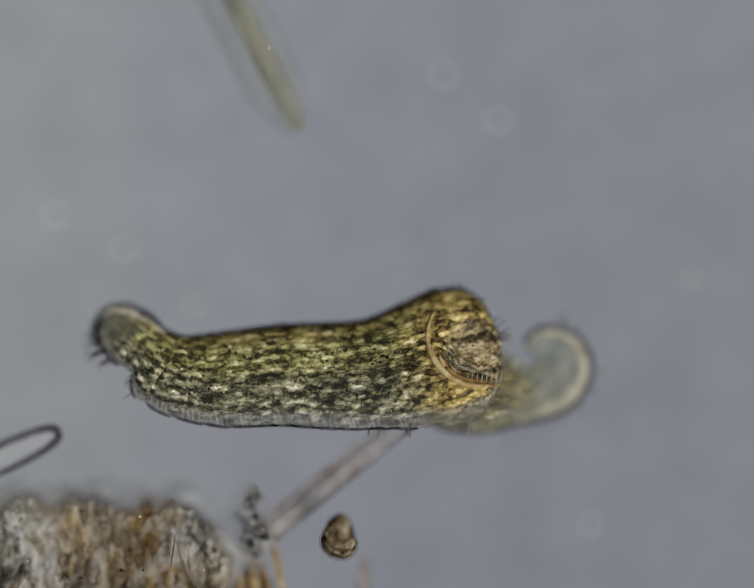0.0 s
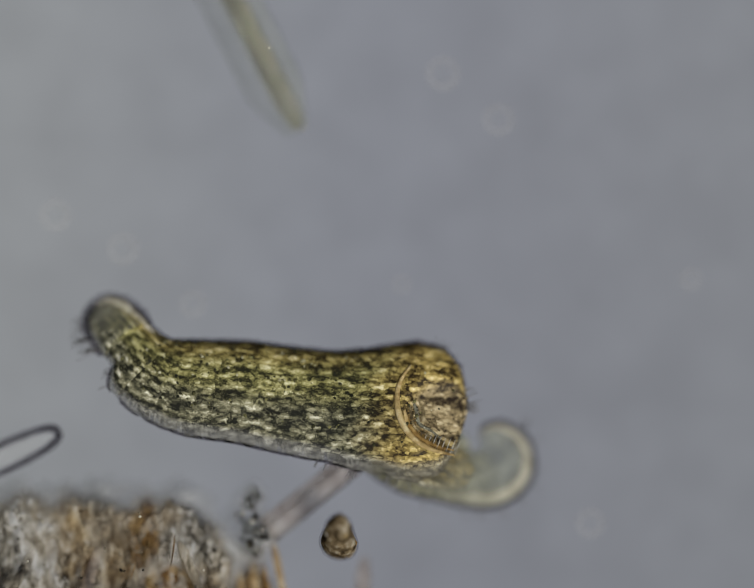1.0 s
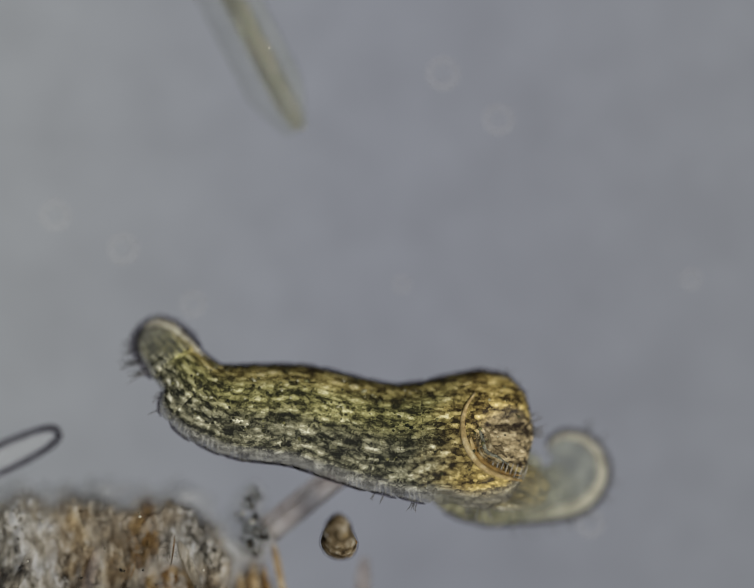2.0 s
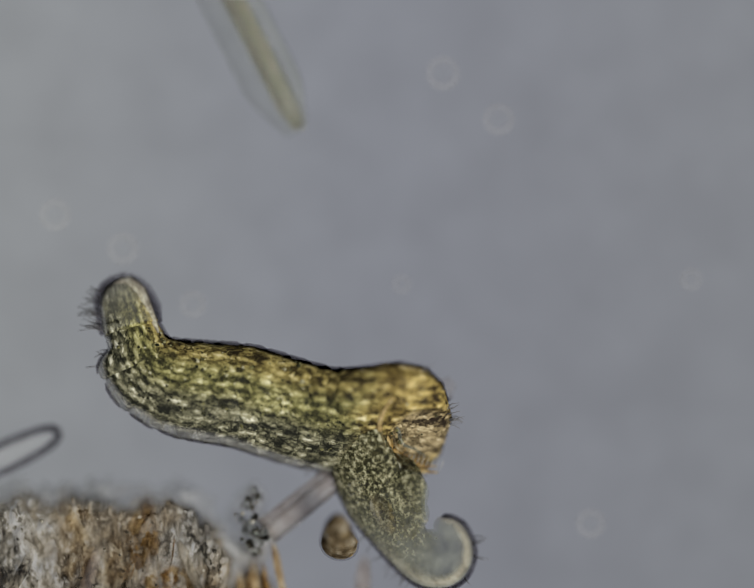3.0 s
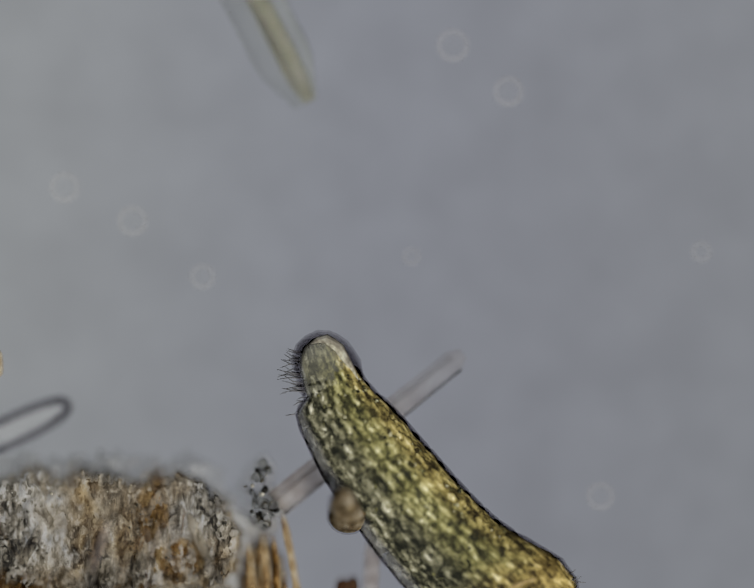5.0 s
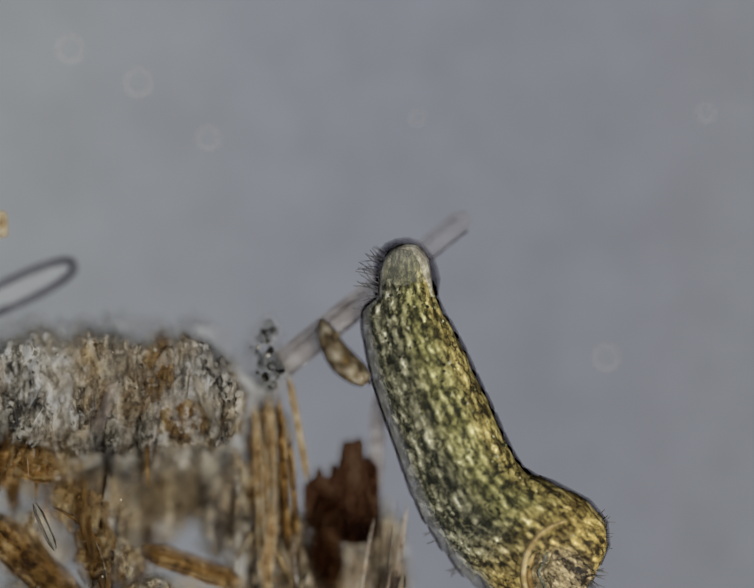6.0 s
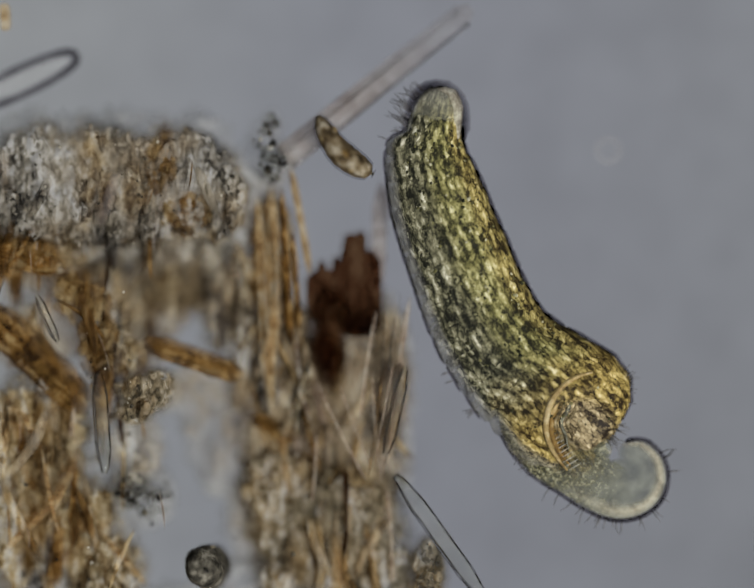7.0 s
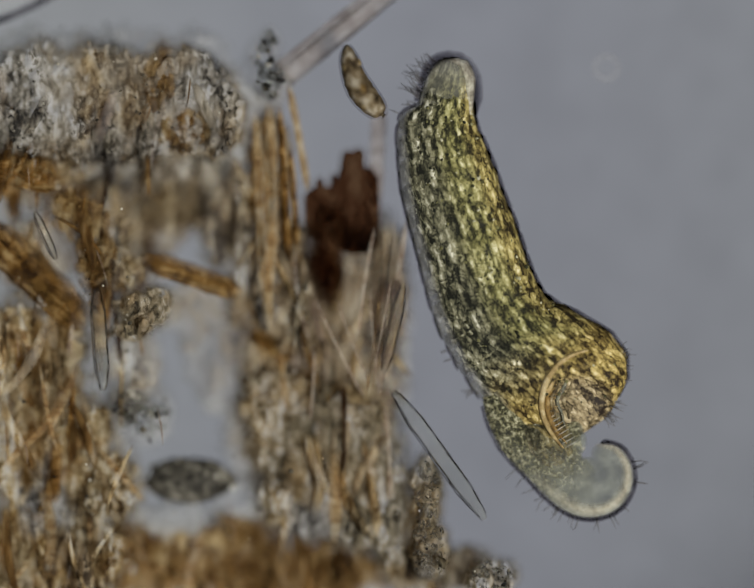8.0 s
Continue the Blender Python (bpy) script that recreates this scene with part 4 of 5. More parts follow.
def clump(name, label, seed, ellipses, flakes, grains, fibres, material, top, size=(14, 42), lean=90, halo=0, bare=False, soft=0.34, tints=(), glints=0, longest=230):
    """A patch of debris: a felted mat with torn flakes, grit and fibres heaped on it."""
    rng = random.Random(seed)
    tints = tints or [AMBER_FIBRE, STRAW, BROWN, BROWN, BROWN, PALE, GREY, GREY]
    cx = sum(e[0] for e in ellipses) / len(ellipses)
    cy = sum(e[1] for e in ellipses) / len(ellipses)
    ox, oy = plan_late(cx, cy)
    t = thing(name, label, "debris", ox, oy, 0)

    def local(x, y):
        a, b = plan_late(x, y)
        return a - ox, b - oy
    mat(rng, [(e[0], e[1], e[2] + 13, e[3] + 13) for e in ellipses], local, top * (0.3 if bare else 1), HALO_MUCUS if bare else material, t, 4.5, soft)
    # bright halo beyond the mat's edge, put in as a milky film
    if halo:
        film = mat(rng, [(e[0], e[1], e[2] + halo, e[3] + halo) for e in ellipses], local, top * 0.5, HALO_MUCUS, t, 12)
        film.name = "halo_mucus"
        tagged(film, "bright halo round the debris, put in as a thin milky film")
    geo = []
    for _ in range(flakes):
        x, y = local(*region(rng, ellipses))
        r = rng.uniform(*size) * K
        z = rng.uniform(top * 0.4, top)
        geo.append(blob(rng, (x, y, z), (r * rng.uniform(0.9, 1.7), r * 0.7, min(z, r * rng.uniform(0.1, 0.25))), 2, 0.6, radians(lean + rng.gauss(0, 35)), 2.0))
    if geo:
        part("flake", join(*geo), material, t, kind="stuff")
    geo = []
    for _ in range(grains // 3):
        x, y = local(*region(rng, ellipses))
        r = min(6, 1.2 + rng.expovariate(0.8)) * (1.7 if bare else 1) * K
        geo.append(blob(rng, (x, y, rng.uniform(top * 0.35, top * 0.65) if bare else rng.uniform(top * 0.6, top * 1.1)), (r, r * 0.9, r * 0.8), 1, 0.35))
    part("grit", join(*geo), GRIT, t, "dark and glinting grit", "stuff")
    if material is GREY and (bare or glints):
        geo = []
        for _ in range(grains // 3):
            x, y = local(*region(rng, ellipses))
            r = (rng.uniform(5, 13) if bare else rng.uniform(2, 5.5)) * K
            geo.append(blob(rng, (x, y, rng.uniform(top * 0.35, top * 0.65) if bare else rng.uniform(top * 0.8, top * 1.05)), (r, r * 0.9, r * 0.8), 2, 0.3))
        part("clear_grain", join(*geo), GLINT, t, "clear glinting grains", "stuff")
    geo = []
    for _ in range(glints):
        x, y = local(*region(rng, ellipses))
        r = rng.uniform(1.4, 3.6) * K
        geo.append(blob(rng, (x, y, rng.uniform(top * 0.8, top * 1.08)), (r * rng.uniform(1.2, 3.5), r * 1.3, r * 0.7), 2, 0.6, radians(lean + rng.gauss(0, 40))))
    if geo:
        part("pale_chip", join(*geo), GLINT, t, "pale glinting chips", "stuff")
    for k in range(fibres):
        x, y = local(*region(rng, ellipses, 0.66))
        a = radians(lean + rng.gauss(0, 20))
        wide = k % 3 != 0
        n = (rng.uniform(0.3, 1) if wide else rng.uniform(0.17, 0.56)) * longest * K
        r = (rng.uniform(4, 15) if wide else rng.uniform(1.0, 2.6)) * K
        z = rng.uniform(top * 0.2, top * 0.95)
        b = rng.uniform(-0.35, 0.35)
        pts = [(x + math.cos(a + b * (u - 0.5)) * n * (u - 0.5), y + math.sin(a + b * (u - 0.5)) * n * (u - 0.5), z) for u in [i / 9 for i in range(10)]]
        geo = tube(pts, [r * (0.45 + 0.55 * math.sin(math.pi * (i + 0.5) / 10)) * rng.uniform(0.8, 1.2) for i in range(10)], 10, 0.3 if wide else 1.0)
        ob = part("fibre", geo, rng.choice(tints) if wide else rng.choice([STRAW, AMBER_FIBRE, ORANGE]), t)
        thin = []
        for i, p in enumerate(geo[0]):
            c = pts[min(9, i // 10)]
            side = abs((p[0] - c[0]) * math.sin(a) - (p[1] - c[1]) * math.cos(a)) / r
            end = abs(min(9, i // 10) / 9 - 0.5) * 2
            thin.append(min(1, end ** 3 + 0.75 * min(1, side) ** 2))
        ob.data.attributes.new("thin", "FLOAT", "POINT").data.foreach_set("value", thin)
    return t


def strip(name, label, category, group, a, b, r, z, material, bow=0.0, flat=0.4, part_name="blade"):
    """A long flat fibre or blade from a to b of the late plan."""
    x0, y0 = plan_late(*a)
    x1, y1 = plan_late(*b)
    t = thing(name, label, category, (x0 + x1) / 2, (y0 + y1) / 2, z, math.degrees(math.atan2(y1 - y0, x1 - x0)), group)
    n = math.hypot(x1 - x0, y1 - y0)
    geo = tube([((i / 13 - 0.5) * n, bow * K * math.sin(math.pi * i / 13), 0) for i in range(14)],
               [r * K * (0.35 + 0.65 * min(1, (i + 0.4) / 3, (13.4 - i) / 3)) * (1 + 0.08 * math.sin(i * 2.3)) for i in range(14)], 12, flat)
    ob = part(part_name, geo, material, t)
    thin = [min(1, max(0, (abs(p[0]) / n - 0.36) / 0.14) ** 1.5 + 0.5 * (abs(p[1]) / (r * K)) ** 3) for p in geo[0]]
    ob.data.attributes.new("thin", "FLOAT", "POINT").data.foreach_set("value", thin)
    return t


def debris():
    clump("grey_debris", "grey granular debris mat with amber patches and grit", 1,
          [(70, 205, 130, 120), (220, 195, 140, 110), (370, 205, 120, 115), (180, 270, 250, 70), (435, 240, 78, 95)], 0, 150, 18, ASHEN, 0.046, halo=46, tints=[ASHEN, ASHEN, STRAND, STRAND, PALE, AMBER_FIBRE])
    clump("sloping_debris", "grey-brown debris slope under the edge of the grey mat", 21, [(120, 330, 180, 46), (300, 325, 170, 56), (430, 300, 70, 70)], 0, 40, 14, ASHEN, 0.024, soft=1.0, tints=[PALE, STRAND, OLD])
    clump("sunken_debris", "soft olive-brown debris sheet deep below the grey mat", 20, [(190, 365, 260, 80), (310, 420, 160, 90), (420, 370, 60, 80), (250, 500, 120, 60)], 0, 30, 16, PALE, 0.01, soft=0.8, tints=[PALE, OLD, STRAND])
    clump("brown_debris", "brown fibrous debris patch in the grey mat", 2, [(310, 190, 52, 84), (360, 270, 50, 60), (60, 360, 130, 36), (215, 480, 60, 110), (250, 570, 80, 50)], 0, 40, 26, BROWN, 0.038, soft=1.1, longest=120)
    clump("red_debris", "dark red-brown fibrous debris between the amber tubes", 17, [(40, 360, 100, 34), (150, 440, 46, 60), (195, 520, 40, 110), (206, 610, 16, 84)], 0, 10, 18, RUSTY, 0.044, soft=0.9, tints=[ORANGE, RUSTY])
    clump("amber_spot", "rounded amber patch in the grey debris", 18, [(388, 272, 42, 44), (330, 150, 34, 80)], 0, 12, 0, RUSTY, 0.046, soft=1.3)
    clump("smoky_clot", "dark smoky clot in the debris above the gap", 19, [(360, 430, 96, 66), (120, 180, 46, 26)], 0, 10, 2, OLD, 0.016, soft=1.2, tints=[OLD])
    clump("fibre_bundle", "upright amber plant fibres with grey matter", 3, [(560, 380, 42, 160), (590, 600, 60, 140)], 0, 40, 40, PALE, 0.028, (8, 26))
    clump("pale_debris", "pale brown translucent debris sheet with fibres", 4, [(690, 640, 130, 190), (500, 470, 90, 120), (800, 625, 50, 185), (610, 720, 110, 100), (540, 600, 70, 110), (585, 790, 90, 110), (720, 800, 130, 130), (600, 930, 90, 110), (900, 1185, 130, 50)], 0, 40, 110, PALE, 0.022, halo=18, soft=0.8)
    clump("mottled_debris", "mottled olive-brown and grey debris heap with fibres", 5, [(680, 920, 170, 130), (590, 850, 100, 85), (760, 1040, 110, 130), (640, 1040, 110, 80), (840, 1120, 70, 90)], 0, 70, 46, GREY, 0.032, halo=20, soft=0.6, tints=[OLD, PALE, PALE, BROWN, AMBER_FIBRE])
    clump("rusty_debris", "rust-brown debris sheet of streaky fibres", 13, [(320, 1175, 160, 75), (540, 1195, 270, 80), (480, 1120, 100, 45), (700, 1190, 110, 70), (620, 900, 60, 70)], 0, 30, 44, RUSTY, 0.018, halo=20, soft=0.9, tints=[ORANGE, RUSTY, RUSTY, AMBER_FIBRE])
    clump("olive_clot", "dark olive-brown clot on top of the debris heap", 22, [(728, 846, 74, 60), (660, 880, 50, 60)], 0, 10, 3, OLD, 0.028, soft=1.3, tints=[OLD])
    clump("rust_clot", "dark rust-brown clot at the foot of the debris heap", 23, [(560, 1190, 170, 56), (440, 1180, 80, 40)], 0, 10, 4, RUSTY, 0.02, soft=1.5, tints=[RUSTY])
    clump("milky_patch", "thin milky film along the edge of the brown debris", 14, [(420, 1095, 170, 50), (500, 1060, 70, 60)], 0, 10, 0, GREY, 0.05, bare=True)
    clump("old_debris", "brown and amber debris mat of torn flakes", 6, [(70, 740, 120, 140), (190, 905, 40, 70), (100, 940, 150, 160), (110, 1150, 180, 130), (210, 1010, 80, 90)], 0, 40, 110, OLD, 0.037, halo=20, soft=0.55, tints=[ORANGE, AMBER_FIBRE, OLD, OLD, RUSTY, PALE])
    clump("edge_grit", "dark glinting grit at the edge of the debris", 7, [(270, 850, 50, 45), (300, 900, 25, 25), (335, 860, 14, 40)], 0, 110, 1, GREY, 0.05, (6, 14), bare=True)
    clump("knob_grit", "small dark knob of grit beside the fibres", 8, [(542, 118, 26, 34), (560, 168, 34, 42), (560, 85, 14, 22)], 0, 90, 0, GREY, 0.05, (8, 18), bare=True)
    clump("margin_grit", "pale grit strip along the debris margin", 9, [(888, 1030, 28, 90), (890, 1140, 42, 70), (1020, 1200, 50, 40)], 8, 260, 0, GREY, 0.042, (8, 20), glints=110)
    clump("bump_debris", "rounded pale bump of grit at the gap's edge", 10, [(288, 650, 54, 40), (322, 628, 28, 28), (262, 684, 34, 22)], 4, 60, 0, GREY, 0.05, (6, 14))
    clump("smoky_film", "thin smoky brown film drifting across the clear gap", 15, [(480, 720, 110, 150), (430, 640, 130, 60), (520, 900, 60, 120)], 0, 14, 0, PALE, 0.022, halo=10, soft=2.4)
    clump("gap_film", "thin pale film with fine lines in the small gap", 16, [(70, 520, 110, 80), (270, 760, 60, 110)], 0, 30, 9, PALE, 0.03, halo=14, soft=1.8)
    x, y = plan_late(705, 450)
    t = thing("dark_flake", "thick dark red-brown flake of plant matter", "plant matter", x, y, 0)
    rng = random.Random(12)

    def local(px, py):
        a, b = plan_late(px, py)
        return a - x, b - y
    mat(rng, [(744, 436, 50, 100), (695, 442, 70, 62), (729, 365, 22, 56), (695, 392, 10, 34), (712, 385, 9, 40), (746, 350, 11, 46), (664, 408, 9, 42)], local, 0.034, DARK, t, 3, 0.5, 0.3, 4).name = "slab"
    mat(rng, [(680, 548, 42, 118), (690, 480, 50, 74)], local, 0.036, DARK, t, 4, 0.8, 0.4).name = "stem"
    for a, b, r, z in (((-60, 453), (185, 686), 43, 0.027), ((285, 535), (505, 612), 25, 0.026), ((-30, 350), (120, 385), 26, 0.03), ((515, 690), (610, 750), 18, 0.018)):
        t = strip("amber_tube", "amber-brown tubular plant fragment in the debris", "plant fragment", "amber tubes", a, b, r, z, ORANGE, 4, 0.6, "tube")
        n = math.dist(a, b)
        for k in (-0.85, 0.1):
            part("vein", tube([((i / 7 - 0.5) * n * 0.8 * K, (k * r + rng.uniform(-2, 2) + 3) * K, r * 0.42 * K) for i in range(8)], [0.6 * K] + [rng.uniform(1.2, 2.6) * K for i in range(6)] + [0.6 * K], 6), ORANGE, t, "dark lengthwise line")
    for a, b, r in (((818, 815), (1008, 1080), 16), ((198, 600), (213, 812), 14), ((70, 440), (115, 540), 7), ((838, 590), (796, 775), 11)):
        t = strip("clear_needle", "clear flattened needle of plant silica", "silica needle", "clear needles", a, b, r, 0.036, SILICA, 3, 0.45)
        n = math.dist(a, b)
        for k, w in ((-1, 3.4), (1, 2.0)):
            part("edge", tube([((i / 9 - 0.5) * n * 0.94 * K, (k * r * (0.5 + 0.5 * min(1, i / 2, (9 - i) / 2)) + 2) * K, 0.001) for i in range(10)], [w * 0.4 * K] + [w * K] * 8 + [w * 0.4 * K], 8, 1.5), EDGE, t, "refracting edge")
    for a, b, r in (((530, 230), (545, 620), 13), ((558, 210), (562, 600), 16), ((580, 215), (600, 560), 9), ((598, 170), (640, 400), 10), ((545, 300), (560, 700), 12), ((600, 300), (618, 520), 8), ((188, 520), (206, 745), 13), ((222, 560), (216, 720), 9)):
        strip("amber_fibre", "long amber-brown flat plant fibre standing in the debris", "plant fibre", "amber fibres", a, b, r, 0.026, AMBER_FIBRE if r > 9 else ORANGE, 5, 0.5)
    for a, b, r in (((850, 440), (800, 800), 8), ((835, 560), (790, 820), 10), ((780, 470), (745, 700), 6), ((770, 600), (790, 830), 5), ((655, 620), (760, 830), 5), ((700, 620), (770, 800), 4)):
        strip("pale_fibre", "pale straw-coloured flat plant fibre at the debris margin", "plant fibre", "pale fibres", a, b, r, 0.03, STRAW, -6, 0.5)
    strip("violet_fibre", "faint violet-grey fibre rising out of the debris", "plant fibre", "", (792, 200), (782, 430), 18, 0.02, STRAND, -4, 0.4)
    for k in range(13):
        u = k / 12
        top, foot = (795 + 48 * u + rng.uniform(-8, 8), 430 + 190 * rng.random()), (765 + 50 * u + rng.uniform(-10, 10), 720 + 110 * rng.random())
        strip("fine_fibre", "thin brown or glassy fibre at the debris margin", "plant fibre", "fine fibres at the margin", top, foot, rng.uniform(1.2, 3.4), rng.uniform(0.024, 0.036),
              (ORANGE, EDGE, AMBER_FIBRE, STRAW, PELLICLE)[k % 5], rng.uniform(-8, 8), 0.6)
    strip("straw_piece", "tan straw fragment beside the empty diatom", "plant fragment", "", (2, -170), (6, -108), 13, 0.03, AMBER_FIBRE, 2, 0.5)
    for k in range(20):
        x, y = rng.choice(((590, 560), (660, 700), (600, 760), (120, 840), (90, 1040), (700, 960), (250, 480), (190, 640)))
        x, y, n = x + rng.gauss(0, 45), y + rng.gauss(0, 70), rng.uniform(45, 120)
        strip("debris_fibre", "short brown or clear fibre lying in the debris", "plant fibre", "fibres in the debris", (x, y - n), (x + rng.gauss(0, 22), y + n), rng.uniform(3, 8), rng.uniform(0.022, 0.031),
              (ORANGE, STRAW, AMBER_FIBRE, PELLICLE, DARK)[k % 5], rng.uniform(-10, 10), 0.5)


debris()


# ---- small swimmers ----
def pear_cell():
    rng = random.Random(21)
    t = thing("pear_cell", "small amber and grey pear-shaped cell beside the fibres", "protist")
    mid = [(0, 18 * math.sin(math.pi * i / 16) * K - 9 * K, (-84 + 168 * i / 16) * K) for i in range(17)]
    fat = [8, 21, 28, 32, 34, 35, 36, 36, 35, 33, 31, 29, 27, 25, 21, 15, 5]
    body = part("cell_body", tube(mid, [r * K * (1 + 0.05 * (i % 2)) for i, r in enumerate(fat)], 20, 0.72), CELL, t)
    # tinted shell that paints the dark fringe at the cell's outline
    part("pellicle", tube(mid, [(r + 6) * K for r in fat], 20, 0.75), FRINGE, body, "dark fringe round the cell, put in as a tinted skin")
    for k in range(9):
        i = 3 + k
        q = 2.4 * k
        r = rng.uniform(6, 11) * K
        place = (0.8 * fat[i] * K * math.cos(q), mid[i][1] + 0.5 * fat[i] * K * math.sin(q), mid[i][2])
        part("food_vacuole", blob(rng, place, (r, r * 0.9, r * 1.2), 2, 0.25), (LIP_GOLD, AMBER, GRIT)[k % 3], body, "amber, pale or dark food vacuole")
    for q in (0.4, 2.5, 4.6):
        place = (0.7 * fat[12] * K * math.cos(q), mid[12][1] + 0.5 * fat[12] * K * math.sin(q), mid[12][2])
        part("food_vacuole", blob(rng, place, (9 * K, 9 * K, 12 * K), 2, 0.25), LIP_GOLD, body, "golden food vacuole")
    return t


def grey_swimmer():
    rng = random.Random(22)
    t = thing("oval_cell", "blurred dark grey-brown oval cell in the clear gap", "protist")
    body = part("cell_body", blob(rng, (0, 0, 0), (95 * K, 46 * K, 42 * K), 3, 0.12, 0.0), OVAL_GREY, t)
    geo = []
    for _ in range(10):
        a, z = rng.uniform(0, 2 * math.pi), rng.uniform(0, 0.9)
        q = math.sqrt(1 - z * z)
        r = rng.uniform(0.0008, 0.002)
        geo.append(blob(rng, (q * math.cos(a) * 95 * K, q * math.sin(a) * 50 * K, z * 40 * K), (r, r, r), 1, 0.3))
    part("granulation", join(*geo), GRIT, body, "dark granules", "stuff")
    return t


PEAR = pear_cell()
OVAL = grey_swimmer()


# ---- what moves ----
def motions():
    track = []

    def bend(t, dx, dy, turn, *p):
        """The ciliate's midline at t: tail, shoulder, middle, neck, head, then the elbow of the beak; turn: of the hook, in degrees; dx, dy: the plan's shift."""
        line = [Vector(plan(p[i] - dx, p[i + 1] - dy)) for i in range(0, 12, 2)]
        line[0] += (line[0] - line[1]) * 0.2
        track.append((t, turn, line))

    bend(0.0, 0, 0, 0, 216, 662, 370, 770, 600, 772, 770, 765, 935, 725, 1085, 815)
    bend(0.2, 0, 0, -4, 215, 630, 355, 758, 588, 768, 755, 768, 925, 735, 1060, 840)
    bend(0.4, 0, 0, -12, 222, 630, 345, 768, 570, 782, 735, 788, 910, 758, 1035, 875)
    bend(0.5, 0, 0, -16, 220, 628, 335, 768, 550, 785, 712, 792, 888, 772, 1005, 893)
    bend(0.6, 0, 0, -25, 170, 605, 272, 757, 465, 777, 628, 788, 803, 778, 905, 905)
    bend(0.7, 0, 0, -25, 180, 612, 282, 757, 475, 780, 640, 796, 818, 792, 922, 935)
    bend(0.8, 0, 0, -23, 198, 635, 308, 763, 500, 796, 670, 818, 852, 820, 960, 960)
    bend(1.0, 0, 0, -25, 203, 638, 325, 773, 520, 810, 690, 832, 865, 840, 950, 982)
    bend(1.2, 0, 0, -12, 235, 645, 355, 778, 560, 812, 730, 828, 920, 820, 1035, 938)
    bend(1.75, 0, 0, -9, 290, 665, 420, 800, 625, 835, 800, 865, 990, 865, 1100, 985)
    bend(2.3, 0, 0, -6, 360, 695, 485, 840, 685, 875, 865, 925, 1055, 922, 1172, 1043)
    bend(2.5, 0, 0, -5, 430, 700, 560, 835, 760, 875, 940, 930, 1125, 930, 1245, 1036)
    bend(2.8, 0, 0, -22, 290, 640, 390, 780, 580, 820, 740, 885, 925, 910, 1000, 1070)
    bend(2.9, 0, 0, -50, 250, 592, 320, 762, 525, 815, 690, 852, 845, 862, 868, 1080)
    bend(3.0, 0, 0, -60, 245, 590, 310, 765, 520, 820, 680, 860, 830, 865, 838, 1110)
    bend(3.2, 0, 0, -62, 338, 648, 425, 797, 615, 848, 770, 908, 918, 950, 920, 1162)
    bend(3.5, 0, 0, -60, 410, 695, 525, 835, 700, 895, 850, 990, 1005, 1075, 965, 1232)
    bend(3.7, 0, 0, -56, 460, 708, 567, 845, 738, 905, 888, 1010, 1048, 1102, 1010, 1262)
    bend(4.0, 0, 0, -52, 500, 730, 605, 860, 759, 927, 909, 1046, 1072, 1142, 1060, 1290)
    bend(4.2, 2, 0, -50, 460, 680, 570, 800, 730, 875, 872, 958, 1010, 1039, 1010, 1195)
    bend(4.75, 12, -30, -52, 580, 710, 660, 840, 800, 970, 920, 1080, 1060, 1180, 1060, 1330)
    bend(5.3, 28, -86, -60, 760, 730, 790, 860, 885, 1057, 994, 1200, 1116, 1322, 1100, 1450)
    bend(5.5, 30, -110, -62, 820, 710, 838, 850, 920, 1057, 1019, 1210, 1140, 1322, 1128, 1455)
    bend(5.8, 32, -268, -64, 820, 565, 835, 705, 922, 905, 1005, 1060, 1122, 1162, 1115, 1300)
    bend(6.0, 32, -347, -64, 838, 535, 850, 670, 930, 885, 1010, 1040, 1144, 1146, 1135, 1280)
    bend(6.5, 36, -550, -57, 885, 372, 878, 500, 940, 702, 1024, 870, 1163, 988, 1138, 1138)
    bend(7.0, 37, -779, -45, 912, 208, 898, 330, 966, 544, 1050, 710, 1192, 838, 1224, 984)
    bend(7.2, 36, -840, -46, 916, 165, 902, 290, 985, 490, 1082, 650, 1242, 765, 1290, 942)
    bend(7.3, 36, -865, -48, 908, 132, 896, 257, 985, 455, 1090, 625, 1260, 750, 1300, 925)
    bend(7.4, 35, -887, -62, 905, 78, 887, 207, 955, 397, 1035, 557, 1170, 672, 1126, 905)
    bend(7.5, 34, -906, -80, 915, 55, 893, 190, 946, 372, 1002, 535, 1122, 648, 1058, 850)
    bend(7.7, 34, -930, -76, 918, 108, 902, 237, 962, 432, 1028, 592, 1150, 702, 1112, 905)
    bend(8.0, 33, -952, -59, 938, 145, 922, 280, 980, 500, 1050, 670, 1185, 790, 1160, 965)

    rows = {ob: [] for ob in (CILIATE, TAIL, HEAD, BEAK, HOOK, *[s for s, _ in TRUNK])}
    for t, turn, p in track:
        mid, d = spline(S_KNOT, p[:5], 400)
        at = pose(mid.x, mid.y, SWIM, 0, 0, math.degrees(math.atan2(d.y, d.x)))
        rows[CILIATE].append((t, at))
        back = at.inverted()
        roll = float(np.interp(t, [0, 2.5, 2.8, 2.9, 3.2, 3.5, 4.0, 5.5, 6.5, 7.3, 7.4, 7.5, 7.7, 8], [0, 0, 18, 34, 34, 20, 8, 8, 0, 0, 22, 34, 20, 4]))
        sag = float(np.interp(t, [0, 0.2, 0.4, 0.6, 1.0, 1.2, 2.3, 2.5, 2.9, 3.2, 3.5, 4.0, 4.2, 5.3, 8], [16, 13, 5, 7, 17, 15, 12, 8, 8, 6, 3, 3, 6, 0, 0])) / 1000
        cant = float(np.interp(t, [0, 0.2, 0.4, 0.6, 1.0, 1.2, 2.3, 2.5, 2.9, 8], [-15, -11, -4, -4, -11, -12, -12, -11, 0, 0]))
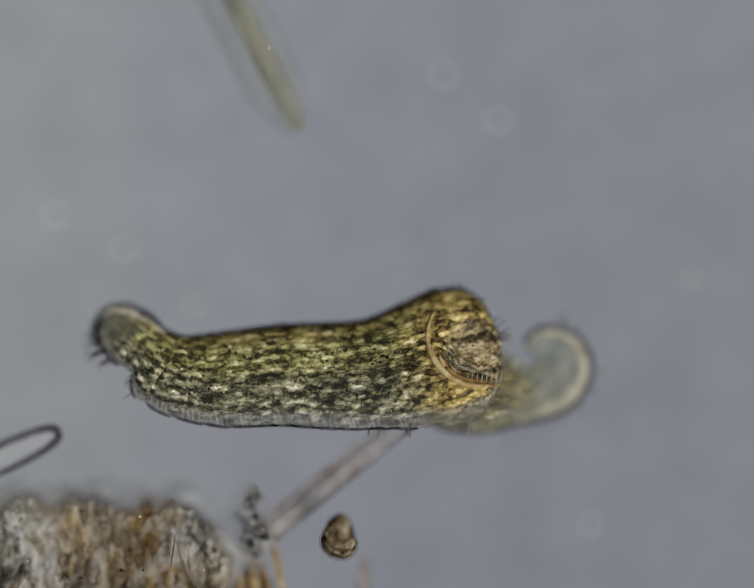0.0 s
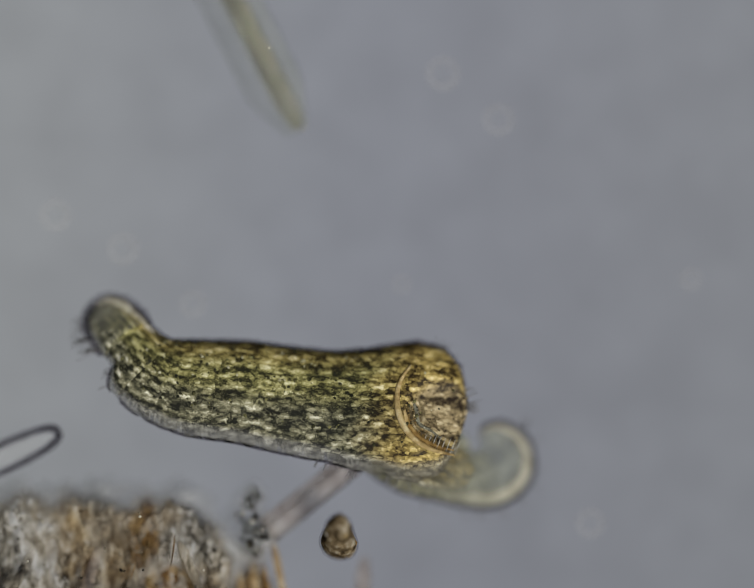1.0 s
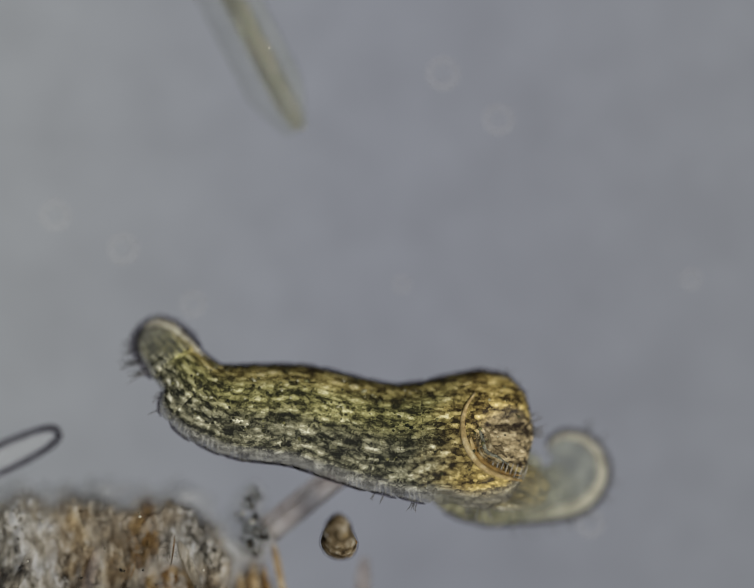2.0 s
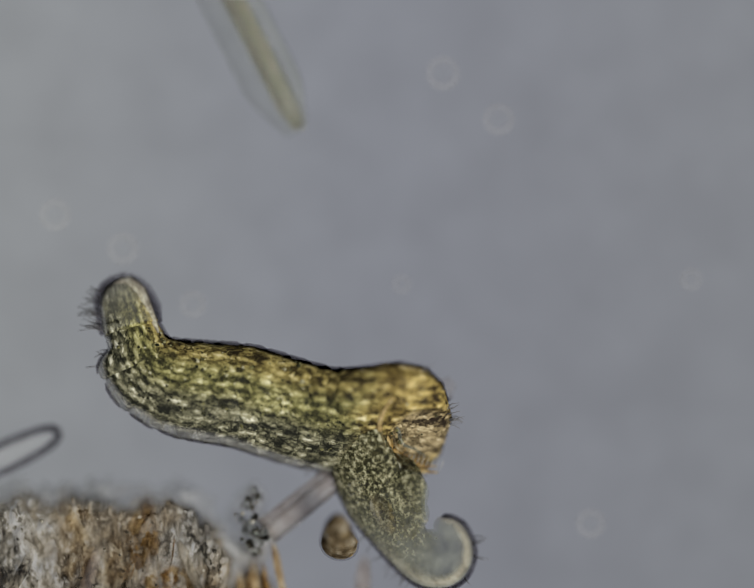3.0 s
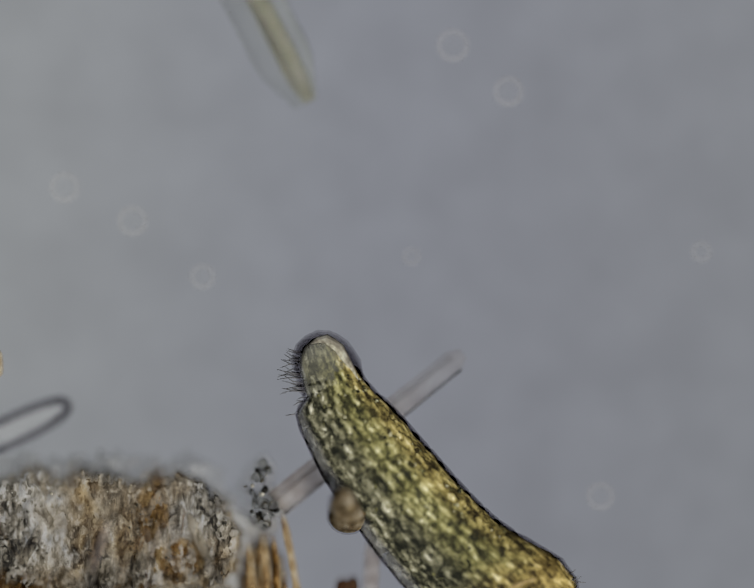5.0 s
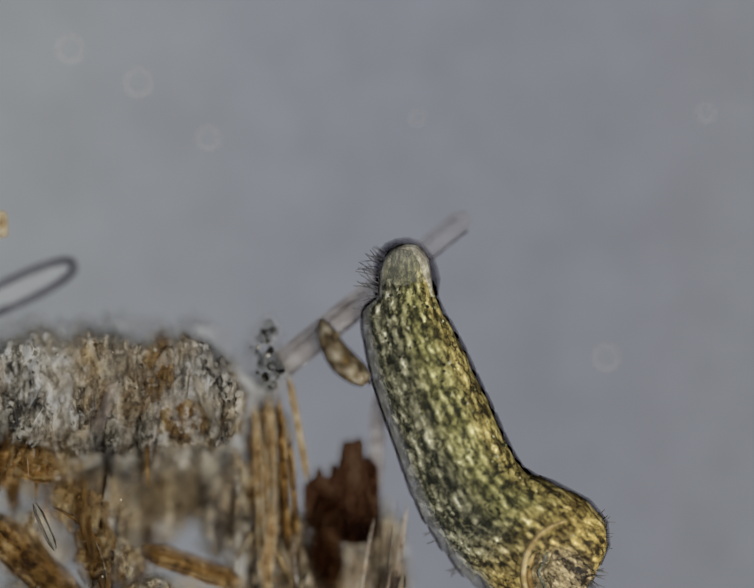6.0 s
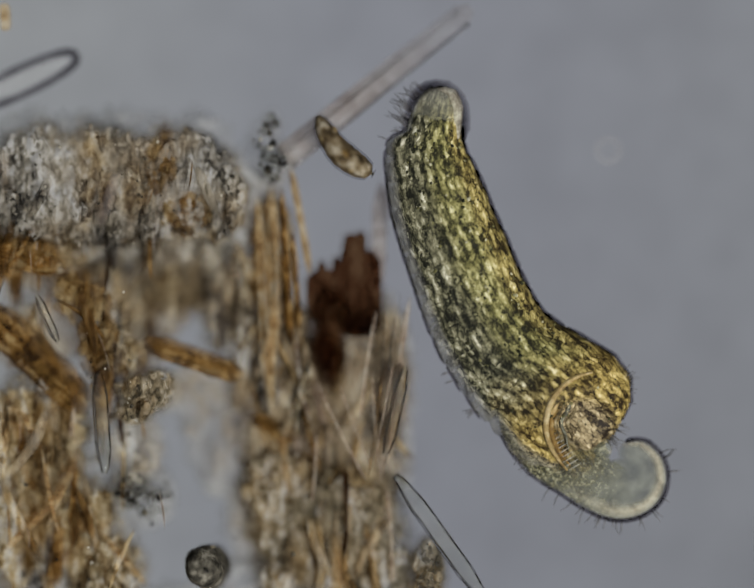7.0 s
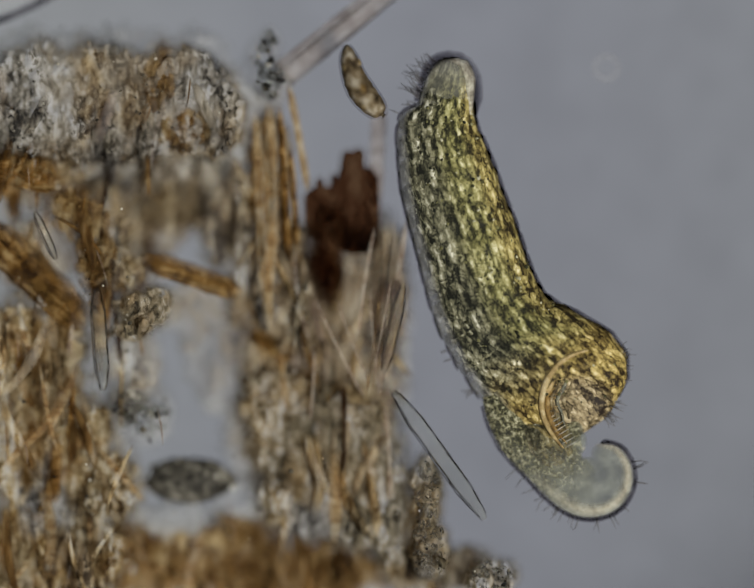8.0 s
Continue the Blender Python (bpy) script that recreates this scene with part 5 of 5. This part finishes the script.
        dip = float(np.interp(t, [0, 0.4, 0.6, 0.8, 1.0, 1.2, 2.3, 2.5, 2.9, 8], [18, 3, 2, 9, 18, 18, 15, 12, 0, 0])) / 1000
        for ob, s in [(TAIL, 60), (HEAD, 745), *TRUNK]:
            q, d = spline(S_KNOT, p[:5], s)
            u = max(0, 190 - s) / 190
            droop = math.degrees(math.atan(2 * sag * u / (190 * K)))
            rows[ob].append((t, back @ pose(q.x, q.y, SWIM - sag * u * u, cant + roll * min(1, max(0, (s - 300) / 380)), -droop, math.degrees(math.atan2(d.y, d.x)))))
        _, d = spline(S_KNOT, p[:5], 700)
        ang = math.atan2(d.y, d.x)
        q, _ = spline(S_KNOT, p[:5], 720)
        root = q + Vector((math.sin(ang), -math.cos(ang))) * 84 * K
        e = p[5]
        w = e - root
        rows[BEAK].append((t, back @ pose(root.x * 0.46 + e.x * 0.54, root.y * 0.46 + e.y * 0.54, SWIM, 0, 0, math.degrees(math.atan2(w.y, w.x)))))
        rows[HOOK].append((t, back @ pose(e.x, e.y, SWIM - dip, 0.8 * roll, math.degrees(dip) * 6, turn)))
    for ob, r in rows.items():
        walk(ob, r)

    def cell(t, x, y, dx, dy, rz, tilt, z=0.046, spin=0):
        a, b = plan(x - dx, y - dy)
        return t, pose(a, b, z, 0, 0, rz) @ pose(0, 0, 0, 0, tilt, 0) @ pose(0, 0, 0, 0, 0, spin)

    walk(PEAR, [cell(0, 706, 1115, 0, 0, 88, 26, spin=80), cell(2.5, 705, 1115, 0, 0, 94, 27, spin=80), cell(4.0, 706, 1114, 0, 0, 98, 27, spin=80), cell(5.3, 726, 1035, 28, -86, 102, 28, spin=80),
                cell(5.5, 728, 1014, 30, -110, 106, 36, spin=80), cell(5.8, 714, 800, 32, -265, 122, 66, spin=40), cell(6.0, 712, 735, 32, -347, 128, 82), cell(6.5, 712, 540, 36, -550, 128, 85),
                cell(7.0, 712, 308, 37, -779, 134, 85), cell(7.5, 695, 170, 34, -906, 138, 85), cell(8.0, 752, 172, 33, -952, 118, 85)])
    walk(OVAL, [cell(0, 480, 1300, 33, -952, 0, 78, 0.027), cell(6.0, 470, 1270, 33, -952, 0, 78, 0.027), cell(7.0, 432, 1180, 37, -779, 10, 78, 0.027),
                cell(7.2, 438, 1110, 36, -840, 15, 78, 0.027), cell(7.4, 436, 1055, 35, -887, 15, 72, 0.027), cell(7.5, 438, 1040, 34, -906, 10, 62, 0.026),
                cell(7.7, 410, 1025, 34, -930, 4, 25, 0.018), cell(8.0, 393, 1000, 33, -952, 0, 0, 0.013)])


motions()
